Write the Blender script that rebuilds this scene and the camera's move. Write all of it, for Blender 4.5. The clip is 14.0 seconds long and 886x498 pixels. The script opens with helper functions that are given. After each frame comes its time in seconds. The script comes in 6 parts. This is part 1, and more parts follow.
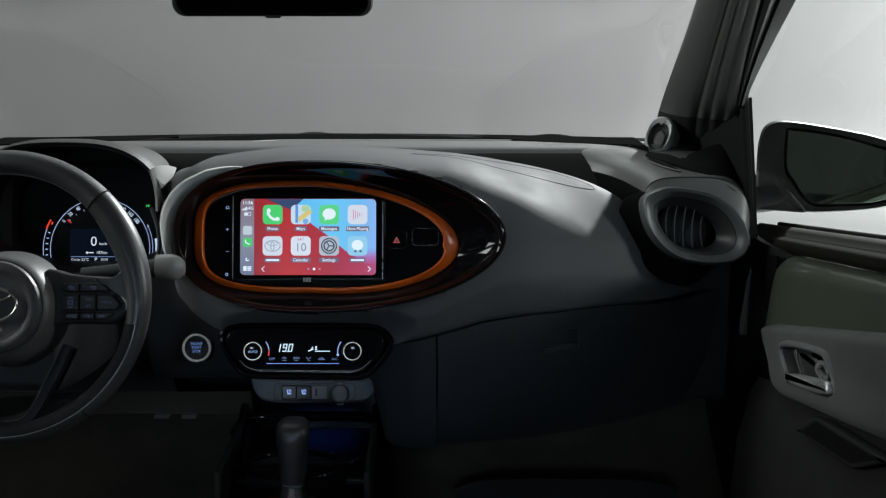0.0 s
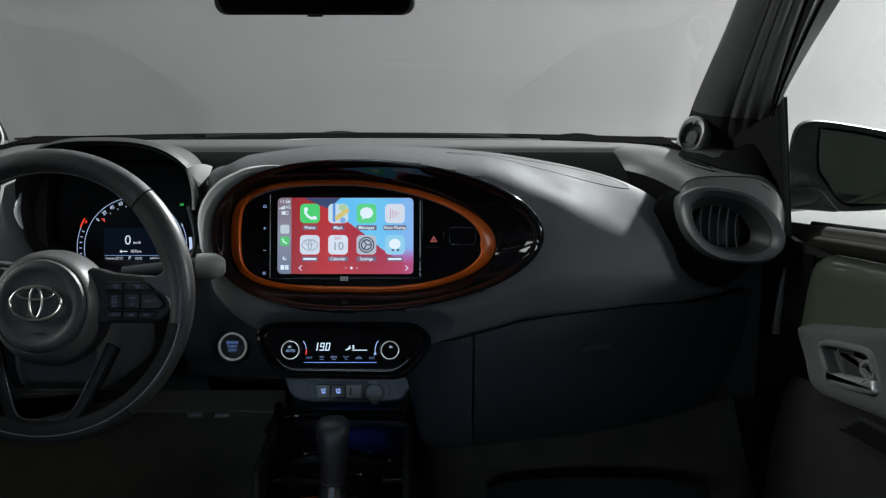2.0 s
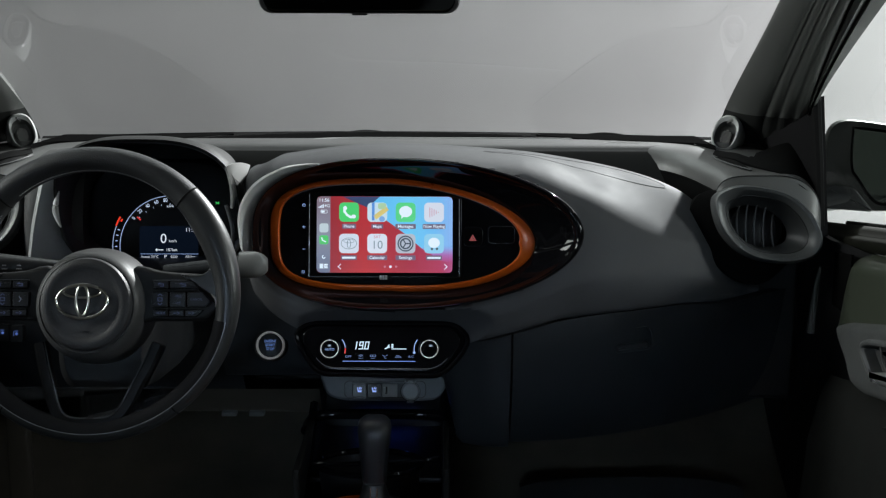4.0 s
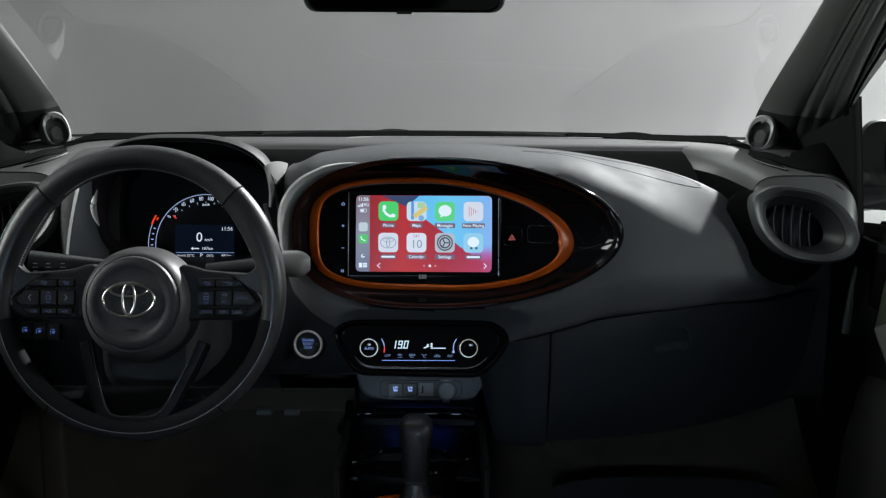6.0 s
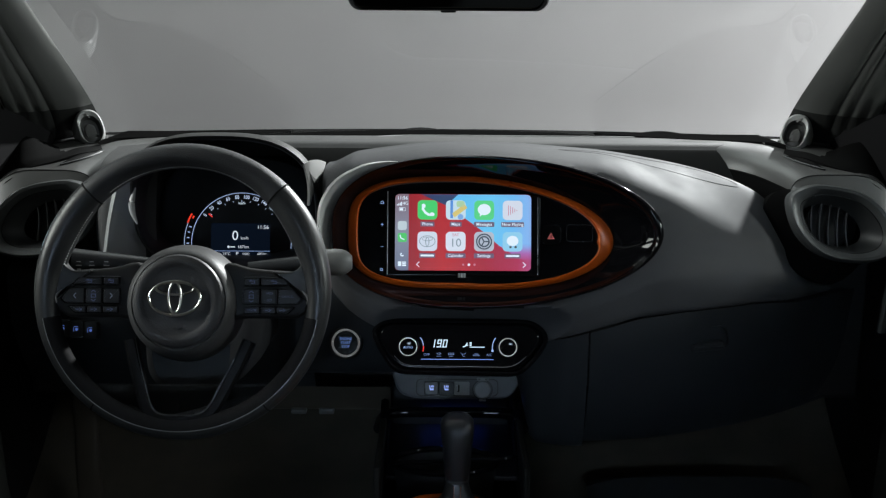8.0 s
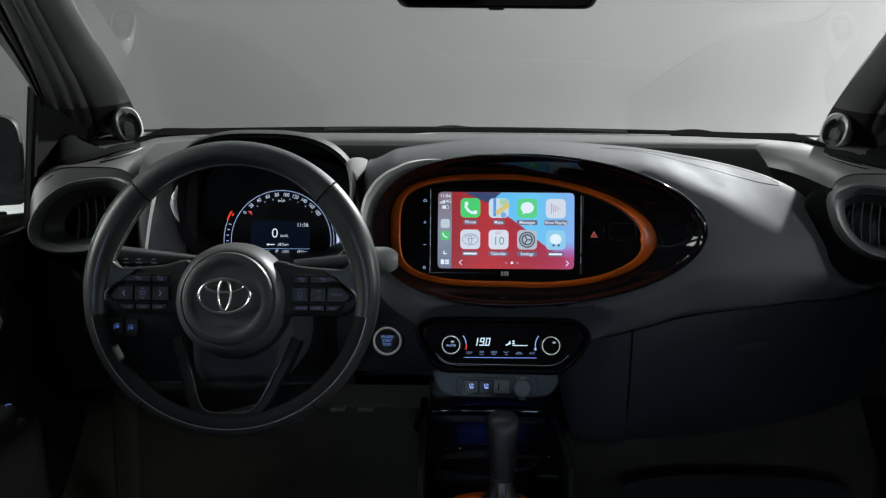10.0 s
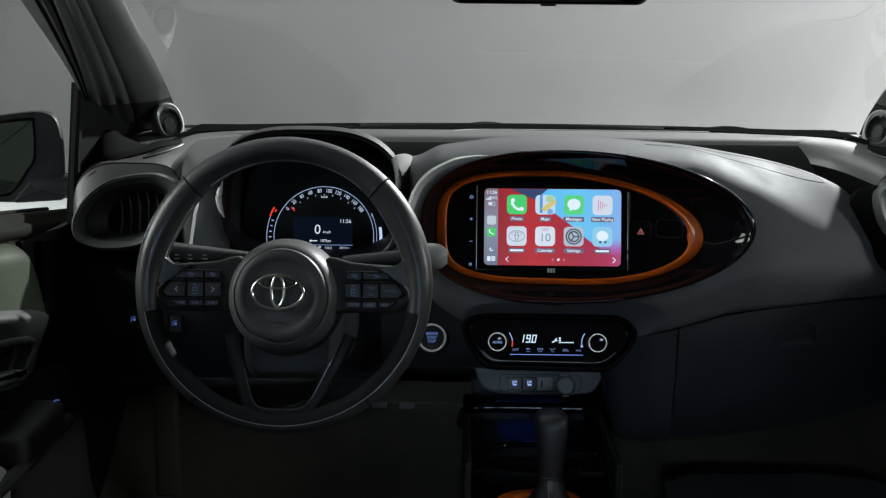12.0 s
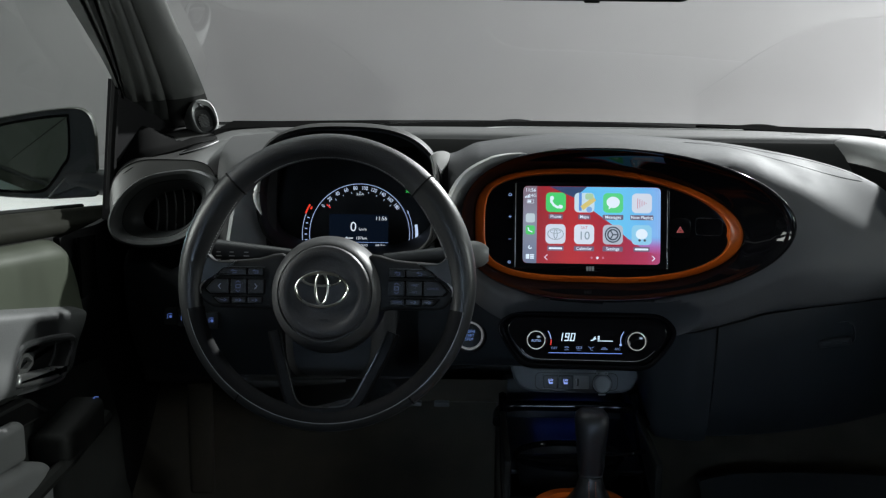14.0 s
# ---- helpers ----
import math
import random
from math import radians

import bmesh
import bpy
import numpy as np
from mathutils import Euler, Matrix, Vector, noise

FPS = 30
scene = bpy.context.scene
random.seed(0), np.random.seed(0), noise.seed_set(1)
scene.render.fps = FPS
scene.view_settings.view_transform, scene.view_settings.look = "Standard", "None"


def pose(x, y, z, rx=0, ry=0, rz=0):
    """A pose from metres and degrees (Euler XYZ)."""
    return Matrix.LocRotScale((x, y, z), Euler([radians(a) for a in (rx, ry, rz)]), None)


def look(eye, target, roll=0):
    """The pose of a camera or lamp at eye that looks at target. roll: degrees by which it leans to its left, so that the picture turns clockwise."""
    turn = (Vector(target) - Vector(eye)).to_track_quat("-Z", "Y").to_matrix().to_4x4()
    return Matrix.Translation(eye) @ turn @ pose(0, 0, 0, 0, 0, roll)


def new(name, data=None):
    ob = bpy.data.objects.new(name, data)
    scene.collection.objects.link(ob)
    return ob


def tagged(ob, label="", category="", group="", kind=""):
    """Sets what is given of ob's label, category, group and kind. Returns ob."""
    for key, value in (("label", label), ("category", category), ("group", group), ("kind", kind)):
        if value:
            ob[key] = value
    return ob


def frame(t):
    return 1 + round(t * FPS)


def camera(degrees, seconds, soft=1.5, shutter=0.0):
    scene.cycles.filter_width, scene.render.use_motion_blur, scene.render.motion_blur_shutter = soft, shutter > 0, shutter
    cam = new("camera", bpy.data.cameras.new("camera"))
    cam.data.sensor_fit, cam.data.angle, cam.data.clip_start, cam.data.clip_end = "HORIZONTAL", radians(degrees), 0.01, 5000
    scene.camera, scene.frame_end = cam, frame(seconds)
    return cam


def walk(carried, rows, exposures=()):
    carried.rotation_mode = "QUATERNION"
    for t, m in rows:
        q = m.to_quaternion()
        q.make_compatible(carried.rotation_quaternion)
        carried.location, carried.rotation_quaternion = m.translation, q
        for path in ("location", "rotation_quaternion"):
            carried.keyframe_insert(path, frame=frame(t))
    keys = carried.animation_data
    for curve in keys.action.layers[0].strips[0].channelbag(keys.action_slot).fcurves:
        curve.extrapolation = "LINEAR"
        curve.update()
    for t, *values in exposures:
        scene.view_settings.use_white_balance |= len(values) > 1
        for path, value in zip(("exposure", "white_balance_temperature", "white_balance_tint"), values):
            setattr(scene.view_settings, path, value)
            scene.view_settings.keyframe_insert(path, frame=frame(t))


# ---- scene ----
cam = camera(40.4, 14.0, soft=1.25)
METRES, EYE, TILT, LEAN, TURN = 0.387, 1.25, -11.0, 0.0, 0.0
ROWS = [
    (0.0, 0.0, 0.0, 0.0, 0.0, 0.0, -0.0),
    (0.5, -0.0344, -0.0007, 0.0004, -0.01, -0.01, -0.02),
    (1.0, -0.0727, -0.0003, -0.0019, -0.04, 0.0, -0.03),
    (1.5, -0.107, 0.0002, -0.0011, -0.04, -0.02, -0.03),
    (2.0, -0.1465, 0.0014, -0.0014, -0.06, -0.03, -0.05),
    (2.5, -0.1849, 0.0023, -0.0006, -0.09, -0.05, -0.1),
    (3.0, -0.2231, 0.0023, -0.0024, -0.09, -0.05, -0.11),
    (5.5, -0.415, 0.0064, -0.0041, -0.19, -0.08, -0.22),
    (6.0, -0.4526, 0.0074, -0.0046, -0.17, -0.09, -0.27),
    (6.5, -0.4873, 0.0091, -0.0059, -0.15, -0.09, -0.27),
    (7.0, -0.5244, 0.0107, -0.0055, -0.13, -0.11, -0.31),
    (7.5, -0.5582, 0.0125, -0.006, -0.12, -0.12, -0.35),
    (8.0, -0.5943, 0.013, -0.006, -0.09, -0.14, -0.37),
    (10.5, -0.7705, 0.0234, -0.0059, 0.27, -0.29, -0.52),
    (11.0, -0.8086, 0.0258, -0.0064, 0.33, -0.33, -0.54),
    (11.5, -0.8451, 0.0283, -0.0058, 0.39, -0.38, -0.57),
    (12.0, -0.8832, 0.0309, -0.007, 0.51, -0.42, -0.62),
    (12.5, -0.9182, 0.0339, -0.0071, 0.62, -0.47, -0.65),
    (13.0, -0.9553, 0.0384, -0.0079, 0.7, -0.5, -0.71),
    (13.5, -0.984, 0.0419, -0.0084, 0.74, -0.52, -0.76),
    (14.0, -0.9982, 0.0435, -0.0081, 0.89, -0.54, -0.79),
]
walk(cam, [(t, pose(0, 0, EYE, TILT, LEAN, TURN) @ pose(METRES * x, METRES * y, METRES * z, 90 + pitch, roll, yaw)) for t, x, y, z, yaw, pitch, roll in ROWS])

C = -0.228  # the car's middle plane

# light: a studio with soft lamps round the car
world = bpy.data.worlds.new("studio_world")
scene.world = world
world.use_nodes = True
world.node_tree.nodes["Background"].inputs[0].default_value = (0.45, 0.52, 0.51, 1)
world.node_tree.nodes["Background"].inputs[1].default_value = 0.14


def area(name, eye, target, sx, sy, watts, color=(1, 1, 1), spread=180):
    data = bpy.data.lights.new(name, "AREA")
    data.shape, data.size, data.size_y, data.energy, data.color = "RECTANGLE", sx, sy, watts, color
    data.spread = radians(spread)
    ob = new(name, data)
    ob.matrix_basis = look(eye, target)
    return ob


area("wall_wash_lamp", (7.6, 6.8, 4.0), (5.0, 9.6, 1.7), 2.5, 1.2, 360, (0.975, 0.975, 1.0), 125)
area("overhead_softbox", (-0.9, 3.5, 3.8), (-0.1, 2.0, 1.0), 2.4, 1.6, 44, (0.92, 1.0, 0.99))
area("key_spot", (2.05, 4.75, 3.16), (0.0, 1.75, 0.95), 0.12, 0.12, 440, (0.96, 1.0, 1.0))
area("side_softbox", (-4.0, 1.2, 2.6), (-0.8, 1.6, 0.9), 1.5, 1.5, 25, (0.95, 1.0, 0.97), 80)
area("passenger_side_softbox", (4.2, 0.95, 2.3), (-0.2, 1.6, 0.95), 0.45, 0.45, 66, (0.92, 1.0, 0.97))
area("rear_right_softbox", (3.4, -2.6, 2.9), (-0.2, 1.8, 0.85), 1.6, 1.2, 8, (0.80, 0.92, 1.0), 80)
area("tailgate_softbox", (-0.9, -4.0, 1.6), (-0.42, 1.7, 0.78), 1.5, 0.8, 0.9, (0.58, 0.78, 1.0), 16)
area("floor_wash_lamp", (-4.0, 6.3, 3.6), (-3.3, 6.6, 0.0), 0.8, 0.8, 16, (0.97, 1.0, 0.99), 55)

# materials
def mat(name, color, rough=0.5, metal=0.0, grain=0.0, grain_scale=900.0, vary=0.12, coat=0.0, rough_vary=0.08, emit=0.0, spec=0.5, big_scale=14.0):
    m = bpy.data.materials.new(name)
    m.use_nodes = True
    nt = m.node_tree
    b = nt.nodes["Principled BSDF"]
    link = nt.links.new
    tc = nt.nodes.new("ShaderNodeTexCoord")
    big = nt.nodes.new("ShaderNodeTexNoise")
    big.inputs["Scale"].default_value, big.inputs["Detail"].default_value = big_scale, 4.0
    link(tc.outputs["Object"], big.inputs["Vector"])
    fine = nt.nodes.new("ShaderNodeTexNoise")
    fine.inputs["Scale"].default_value, fine.inputs["Detail"].default_value = grain_scale, 2.0
    link(tc.outputs["Object"], fine.inputs["Vector"])
    add = nt.nodes.new("ShaderNodeMath")
    add.operation = "MULTIPLY_ADD"
    link(fine.outputs["Fac"], add.inputs[0])
    add.inputs[1].default_value = 0.5
    link(big.outputs["Fac"], add.inputs[2])
    rng = nt.nodes.new("ShaderNodeMapRange")
    link(add.outputs[0], rng.inputs["Value"])
    rng.inputs["From Min"].default_value, rng.inputs["From Max"].default_value = 0.45, 1.05
    rng.inputs["To Min"].default_value, rng.inputs["To Max"].default_value = 1 - vary, 1 + vary
    mul = nt.nodes.new("ShaderNodeVectorMath")
    mul.operation = "SCALE"
    mul.inputs[0].default_value = color
    link(rng.outputs[0], mul.inputs["Scale"])
    link(mul.outputs[0], b.inputs["Base Color"])
    rr = nt.nodes.new("ShaderNodeMapRange")
    link(big.outputs["Fac"], rr.inputs["Value"])
    rr.inputs["From Min"].default_value, rr.inputs["From Max"].default_value = 0.3, 0.7
    rr.inputs["To Min"].default_value = max(0.02, rough - rough_vary)
    rr.inputs["To Max"].default_value = min(1.0, rough + rough_vary)
    link(rr.outputs[0], b.inputs["Roughness"])
    b.inputs["Metallic"].default_value = metal
    b.inputs["Specular IOR Level"].default_value = spec
    b.inputs["Coat Weight"].default_value = coat
    b.inputs["Coat Roughness"].default_value = 0.05
    if grain:
        bump = nt.nodes.new("ShaderNodeBump")
        bump.inputs["Strength"].default_value = grain
        bump.inputs["Distance"].default_value = 0.0006
        link(fine.outputs["Fac"], bump.inputs["Height"])
        link(bump.outputs[0], b.inputs["Normal"])
    if emit:
        b.inputs["Emission Color"].default_value = (*color, 1)
        b.inputs["Emission Strength"].default_value = emit
    return m


def glow(name, color, strength=1.0):
    """A lit sign or a piece of a lit display."""
    m = bpy.data.materials.new(name)
    m.use_nodes = True
    b = m.node_tree.nodes["Principled BSDF"]
    b.inputs["Base Color"].default_value = (0.02, 0.02, 0.02, 1)
    b.inputs["Roughness"].default_value = 0.35
    b.inputs["Emission Color"].default_value = (*color, 1)
    b.inputs["Emission Strength"].default_value = strength
    return m


def glow_ramp(name, axis, lo, hi, stops, strength=1.0):
    """A lit display area whose colour runs along one axis of the place."""
    m = glow(name, stops[0][1], strength)
    nt = m.node_tree
    tc = nt.nodes.new("ShaderNodeTexCoord")
    sep = nt.nodes.new("ShaderNodeSeparateXYZ")
    nt.links.new(tc.outputs["Object"], sep.inputs[0])
    rng = nt.nodes.new("ShaderNodeMapRange")
    rng.inputs["From Min"].default_value, rng.inputs["From Max"].default_value = lo, hi
    nt.links.new(sep.outputs[axis], rng.inputs["Value"])
    ramp = nt.nodes.new("ShaderNodeValToRGB")
    els = ramp.color_ramp.elements
    while len(els) < len(stops):
        els.new(0.5)
    for el, (p, c) in zip(els, stops):
        el.position, el.color = p, (*c, 1)
    nt.links.new(rng.outputs[0], ramp.inputs[0])
    nt.links.new(ramp.outputs[0], nt.nodes["Principled BSDF"].inputs["Emission Color"])
    return m


def glass(name, tint, gloss):
    m = bpy.data.materials.new(name)
    m.use_nodes = True
    nt = m.node_tree
    nt.nodes.remove(nt.nodes["Principled BSDF"])
    out = nt.nodes["Material Output"]
    tr = nt.nodes.new("ShaderNodeBsdfTransparent")
    tr.inputs[0].default_value = (*tint, 1)
    gl = nt.nodes.new("ShaderNodeBsdfGlossy")
    gl.inputs["Roughness"].default_value = 0.02
    mix = nt.nodes.new("ShaderNodeMixShader")
    mix.inputs[0].default_value = gloss
    nt.links.new(tr.outputs[0], mix.inputs[1])
    nt.links.new(gl.outputs[0], mix.inputs[2])
    nt.links.new(mix.outputs[0], out.inputs[0])
    return m


SOFT = mat("soft_touch_plastic", (0.062, 0.063, 0.067), 0.68, spec=0.22, grain=0.55, grain_scale=850, vary=0.12)
DECK = mat("deck_plastic", (0.060, 0.060, 0.060), 0.6, spec=0.3, grain=0.4, grain_scale=700)
DARK = mat("dark_lower_plastic", (0.025, 0.0275, 0.031), 0.6, spec=0.25, grain=0.4, grain_scale=600)
BLACK = mat("black_plastic", (0.010, 0.010, 0.011), 0.5, grain=0.2)
GLOSS2 = mat("gloss_black_inner", (0.004, 0.004, 0.005), 0.12, spec=0.09, rough_vary=0.02)
DIALBLK = mat("dial_black", (0.004, 0.004, 0.005), 0.45, spec=0.15)
LOWDOOR = mat("lower_door_black", (0.016, 0.0165, 0.0155), 0.65, spec=0.12, grain=0.4, grain_scale=500)
PIANO = mat("gloss_black", (0.004, 0.004, 0.005), 0.06, spec=0.22, rough_vary=0.02)
SATIN = mat("satin_grey_trim", (0.075, 0.079, 0.080), 0.4, grain=0.12, grain_scale=400)
PODIN = mat("vent_inner_plastic", (0.03, 0.031, 0.032), 0.45, grain=0.15)
LEATHER = mat("black_leather", (0.021, 0.022, 0.023), 0.38, grain=0.25, grain_scale=420)
LEATHER2 = mat("perforated_leather", (0.024, 0.025, 0.028), 0.5, grain=0.9, grain_scale=650)
HUB = mat("hub_soft_plastic", (0.026, 0.026, 0.028), 0.5, grain=0.7, grain_scale=500)
HUBRING = mat("hub_side_plastic", (0.048, 0.048, 0.049), 0.5, spec=0.3, grain=0.3, grain_scale=500)
PILLAR = mat("pillar_trim_grey", (0.095, 0.099, 0.093), 0.55, grain=0.5, grain_scale=500)
ORANGE = mat("orange_metallic_paint", (0.70, 0.120, 0.008), 0.3, metal=0.1, coat=0.4, rough_vary=0.03)
SILVER = mat("satin_silver", (0.52, 0.51, 0.5), 0.3, metal=0.9, vary=0.06)
OLIVE = mat("olive_car_paint", (0.066, 0.076, 0.055), 0.36, metal=0.1, coat=0.5, vary=0.05, rough_vary=0.02)
DOORTRIM = mat("door_trim_plastic", (0.075, 0.078, 0.077), 0.5, grain=0.5, grain_scale=500)
CARPET = mat("carpet", (0.075, 0.064, 0.047), 0.95, grain=1.0, grain_scale=1500, vary=0.3)
KEYBLK = mat("key_black", (0.010, 0.0105, 0.012), 0.4, spec=0.3)
KNEE = mat("knee_panel_plastic", (0.050, 0.044, 0.034), 0.6, grain=0.4)
HEAD = mat("headliner_cloth", (0.30, 0.30, 0.30), 0.9, grain=0.5, grain_scale=900)
WALLP = mat("studio_wall_paint", (0.55, 0.545, 0.545), 0.9, vary=0.07, big_scale=0.35, grain_scale=1.6)
FLOORP = mat("studio_floor_paint", (0.8, 0.8, 0.8), 0.7, vary=0.03)
BLACKOUT = mat("dark_studio_drape", (0.12, 0.125, 0.12), 0.9)
RUBBER = mat("rubber_seal", (0.012, 0.012, 0.012), 0.85, spec=0.1)
FRIT = mat("windscreen_frit", (0.006, 0.006, 0.006), 0.9, spec=0.0)
MIRROR = mat("mirror_glass", (0.42, 0.47, 0.43), 0.02, metal=1.0, vary=0.0, rough_vary=0.01)
MESHM = mat("speaker_mesh", (0.40, 0.40, 0.39), 0.4, metal=0.3)
SCREEN = glass("windscreen_glass", (0.97, 0.985, 0.975), 0.15)
SIDEGL = glass("side_window_glass", (0.80, 0.84, 0.81), 0.05)

# mesh helpers
FLIP = [False]


def thing(name, loc, label, category, group="", kind=""):
    ob = new(name)
    ob.empty_display_size = 0.05
    if FLIP[0]:
        loc = (2 * C - loc[0], loc[1], loc[2])
    ob.matrix_basis = Matrix.Translation(loc)
    return tagged(ob, label, category, group, kind)


def part(name, bm, material, parent=None, label="", sharp=35):
    """Links a bmesh in the place's own coordinates as one mesh, under a thing or a part."""
    if FLIP[0]:
        for v in bm.verts:
            v.co.x = 2 * C - v.co.x
        bmesh.ops.reverse_faces(bm, faces=bm.faces[:])
    me = bpy.data.meshes.new(name)
    bm.to_mesh(me)
    bm.free()
    me.materials.append(material)
    me.polygons.foreach_set("use_smooth", [True] * len(me.polygons))
    me.set_sharp_from_angle(angle=radians(sharp))
    ob = new(name, me)
    if parent is not None:
        ob.parent = parent
        if parent.type == "EMPTY":
            ob.matrix_parent_inverse = parent.matrix_basis.inverted()
    if label:
        tagged(ob, label)
    return ob


def loft(rings, closed=True, cap0=False, cap1=False, bm=None, loop=False):
    bm = bm or bmesh.new()
    vs = [[bm.verts.new(p) for p in r] for r in rings]
    n = len(vs[0])
    pairs = list(zip(vs[:-1], vs[1:])) + ([(vs[-1], vs[0])] if loop else [])
    for a, b in pairs:
        for i in range(n if closed else n - 1):
            j = (i + 1) % n
            bm.faces.new((a[i], a[j], b[j], b[i]))
    if cap0:
        bm.faces.new(vs[0][::-1])
    if cap1:
        bm.faces.new(vs[-1])
    bmesh.ops.recalc_face_normals(bm, faces=bm.faces[:])
    return bm


def moved(bm, m):
    bmesh.ops.transform(bm, matrix=m, verts=bm.verts[:])
    return bm


def join(*bms):
    out = bmesh.new()
    for b in bms:
        me = bpy.data.meshes.new("tmp")
        b.to_mesh(me)
        b.free()
        out.from_mesh(me)
        bpy.data.meshes.remove(me)
    return out


def solid(bm, t):
    """Gives an open sheet a thickness, away from its normals."""
    bmesh.ops.solidify(bm, geom=bm.faces[:], thickness=t)
    bmesh.ops.recalc_face_normals(bm, faces=bm.faces[:])
    return bm


def inset2(pts, d):
    n = len(pts)
    out = []
    for i in range(n):
        a, b, c = Vector(pts[i - 1]), Vector(pts[i]), Vector(pts[(i + 1) % n])
        e1, e2 = (b - a).normalized(), (c - b).normalized()
        n1, n2 = Vector((-e1.y, e1.x)), Vector((-e2.y, e2.x))
        k = n1 + n2
        k = k / max(0.3, k.dot(n1)) if k.length > 1e-6 else n1
        out.append(b + k * d)
    return [(p.x, p.y) for p in out]


def slab(pts, w0, w1, bev=0.001, steps=2):
    """A flat plate of the outline pts (counter-clockwise), with a rounded front edge."""
    rings = [[(x, y, w0) for x, y in pts]]
    for k in range(steps + 1):
        a = math.pi / 2 * k / steps
        q = inset2(pts, bev * (1 - math.cos(a)))
        rings.append([(x, y, w1 - bev + bev * math.sin(a)) for x, y in q])
    rings.append([(x, y, w1) for x, y in inset2(pts, bev * 1.3)])
    return loft(rings, cap0=True, cap1=True)


def rrect(cx, cy, w, h, r, n=5):
    pts = []
    for sx, sy, a0 in ((1, 1, 0), (-1, 1, 90), (-1, -1, 180), (1, -1, 270)):
        for k in range(n + 1):
            a = radians(a0 + 90 * k / n)
            pts.append((cx + sx * (w / 2 - r) + r * math.cos(a), cy + sy * (h / 2 - r) + r * math.sin(a)))
    return pts


def oval(cx, cy, al, ar, bt, bb, nl=2.0, nr=2.0, n=96):
    """An egg: half axes left, right, top and bottom, with an exponent for each end."""
    pts = []
    for k in range(n):
        a = 2 * math.pi * k / n
        c, s = math.cos(a), math.sin(a)
        e = nr if c >= 0 else nl
        ax, by = (ar if c >= 0 else al), (bt if s >= 0 else bb)
        pts.append((cx + math.copysign(abs(c) ** (2 / e), c) * ax, cy + math.copysign(abs(s) ** (2 / e), s) * by))
    return pts


def rpoly(corners, r, n=5):
    """A polygon with rounded corners."""
    out, m = [], len(corners)
    for i in range(m):
        a, b, c = Vector(corners[i - 1]), Vector(corners[i]), Vector(corners[(i + 1) % m])
        d1, d2 = (a - b).normalized(), (c - b).normalized()
        p, q = b + d1 * min(r, (a - b).length * 0.48), b + d2 * min(r, (c - b).length * 0.48)
        for k in range(n + 1):
            t = k / n
            v = p * (1 - t) ** 2 + b * 2 * t * (1 - t) + q * t * t
            out.append((v.x, v.y))
    return out


def circle(cx, cy, r, n=32):
    return [(cx + r * math.cos(2 * math.pi * k / n), cy + r * math.sin(2 * math.pi * k / n)) for k in range(n)]


def arcband(cx, cy, r0, r1, a0, a1, w0, w1, n=40):
    """A flat curved band between two radii, from angle a0 to a1 in degrees."""
    rings = []
    for k in range(n + 1):
        a = radians(a0 + (a1 - a0) * k / n)
        c, s = math.cos(a), math.sin(a)
        rings.append([(cx + r0 * c, cy + r0 * s, w0), (cx + r1 * c, cy + r1 * s, w0), (cx + r1 * c, cy + r1 * s, w1), (cx + r0 * c, cy + r0 * s, w1)])
    return loft(rings, cap0=True, cap1=True)


def ringslab(outer, inner, w0, w1):
    return loft([[(x, y, w0) for x, y in outer], [(x, y, w1) for x, y in outer], [(x, y, w1) for x, y in inner], [(x, y, w0) for x, y in inner]], loop=True)


def tube(path, radius, n=10, closed=False):
    path = [Vector(p) for p in path]
    rings = []
    m = len(path)
    up = Vector((0.123, 0.2, 1)).normalized()
    for i, p in enumerate(path):
        a = path[i - 1] if (i or closed) else p
        b = path[(i + 1) % m] if (i < m - 1 or closed) else p
        t = (b - a).normalized()
        s = t.cross(up).normalized()
        u = s.cross(t)
        r = radius(i / max(1, m - 1)) if callable(radius) else radius
        rings.append([p + r * (math.cos(2 * math.pi * k / n) * s + math.sin(2 * math.pi * k / n) * u) for k in range(n)])
    return loft(rings, cap0=not closed, cap1=not closed, loop=closed)


def box(x0, x1, y0, y1, z0, z1, bev=0.004):
    bm = bmesh.new()
    bmesh.ops.create_cube(bm, size=1)
    moved(bm, Matrix.Translation(((x0 + x1) / 2, (y0 + y1) / 2, (z0 + z1) / 2)) @ Matrix.Diagonal((x1 - x0, y1 - y0, z1 - z0, 1)))
    if bev:
        bmesh.ops.bevel(bm, geom=bm.edges[:], offset=bev, segments=3, affect="EDGES", profile=0.5)
    return bm


def spline(pts, per=6):
    """A smooth line through a few points."""
    pts = [Vector(p) for p in pts]
    out = []
    for i in range(len(pts) - 1):
        p0, p1, p2, p3 = pts[max(0, i - 1)], pts[i], pts[i + 1], pts[min(len(pts) - 1, i + 2)]
        for k in range(per):
            t = k / per
            out.append(0.5 * (2 * p1 + (p2 - p0) * t + (2 * p0 - 5 * p1 + 4 * p2 - p3) * t * t + (3 * p1 - p0 - 3 * p2 + p3) * t ** 3))
    return out + [pts[-1]]


def closed_spline(pts, per=6):
    pts = [Vector(p) for p in pts]
    n, out = len(pts), []
    for i in range(n):
        p0, p1, p2, p3 = pts[i - 1], pts[i], pts[(i + 1) % n], pts[(i + 2) % n]
        for k in range(per):
            t = k / per
            out.append(0.5 * (2 * p1 + (p2 - p0) * t + (2 * p0 - 5 * p1 + 4 * p2 - p3) * t * t + (3 * p1 - p0 - 3 * p2 + p3) * t ** 3))
    return out


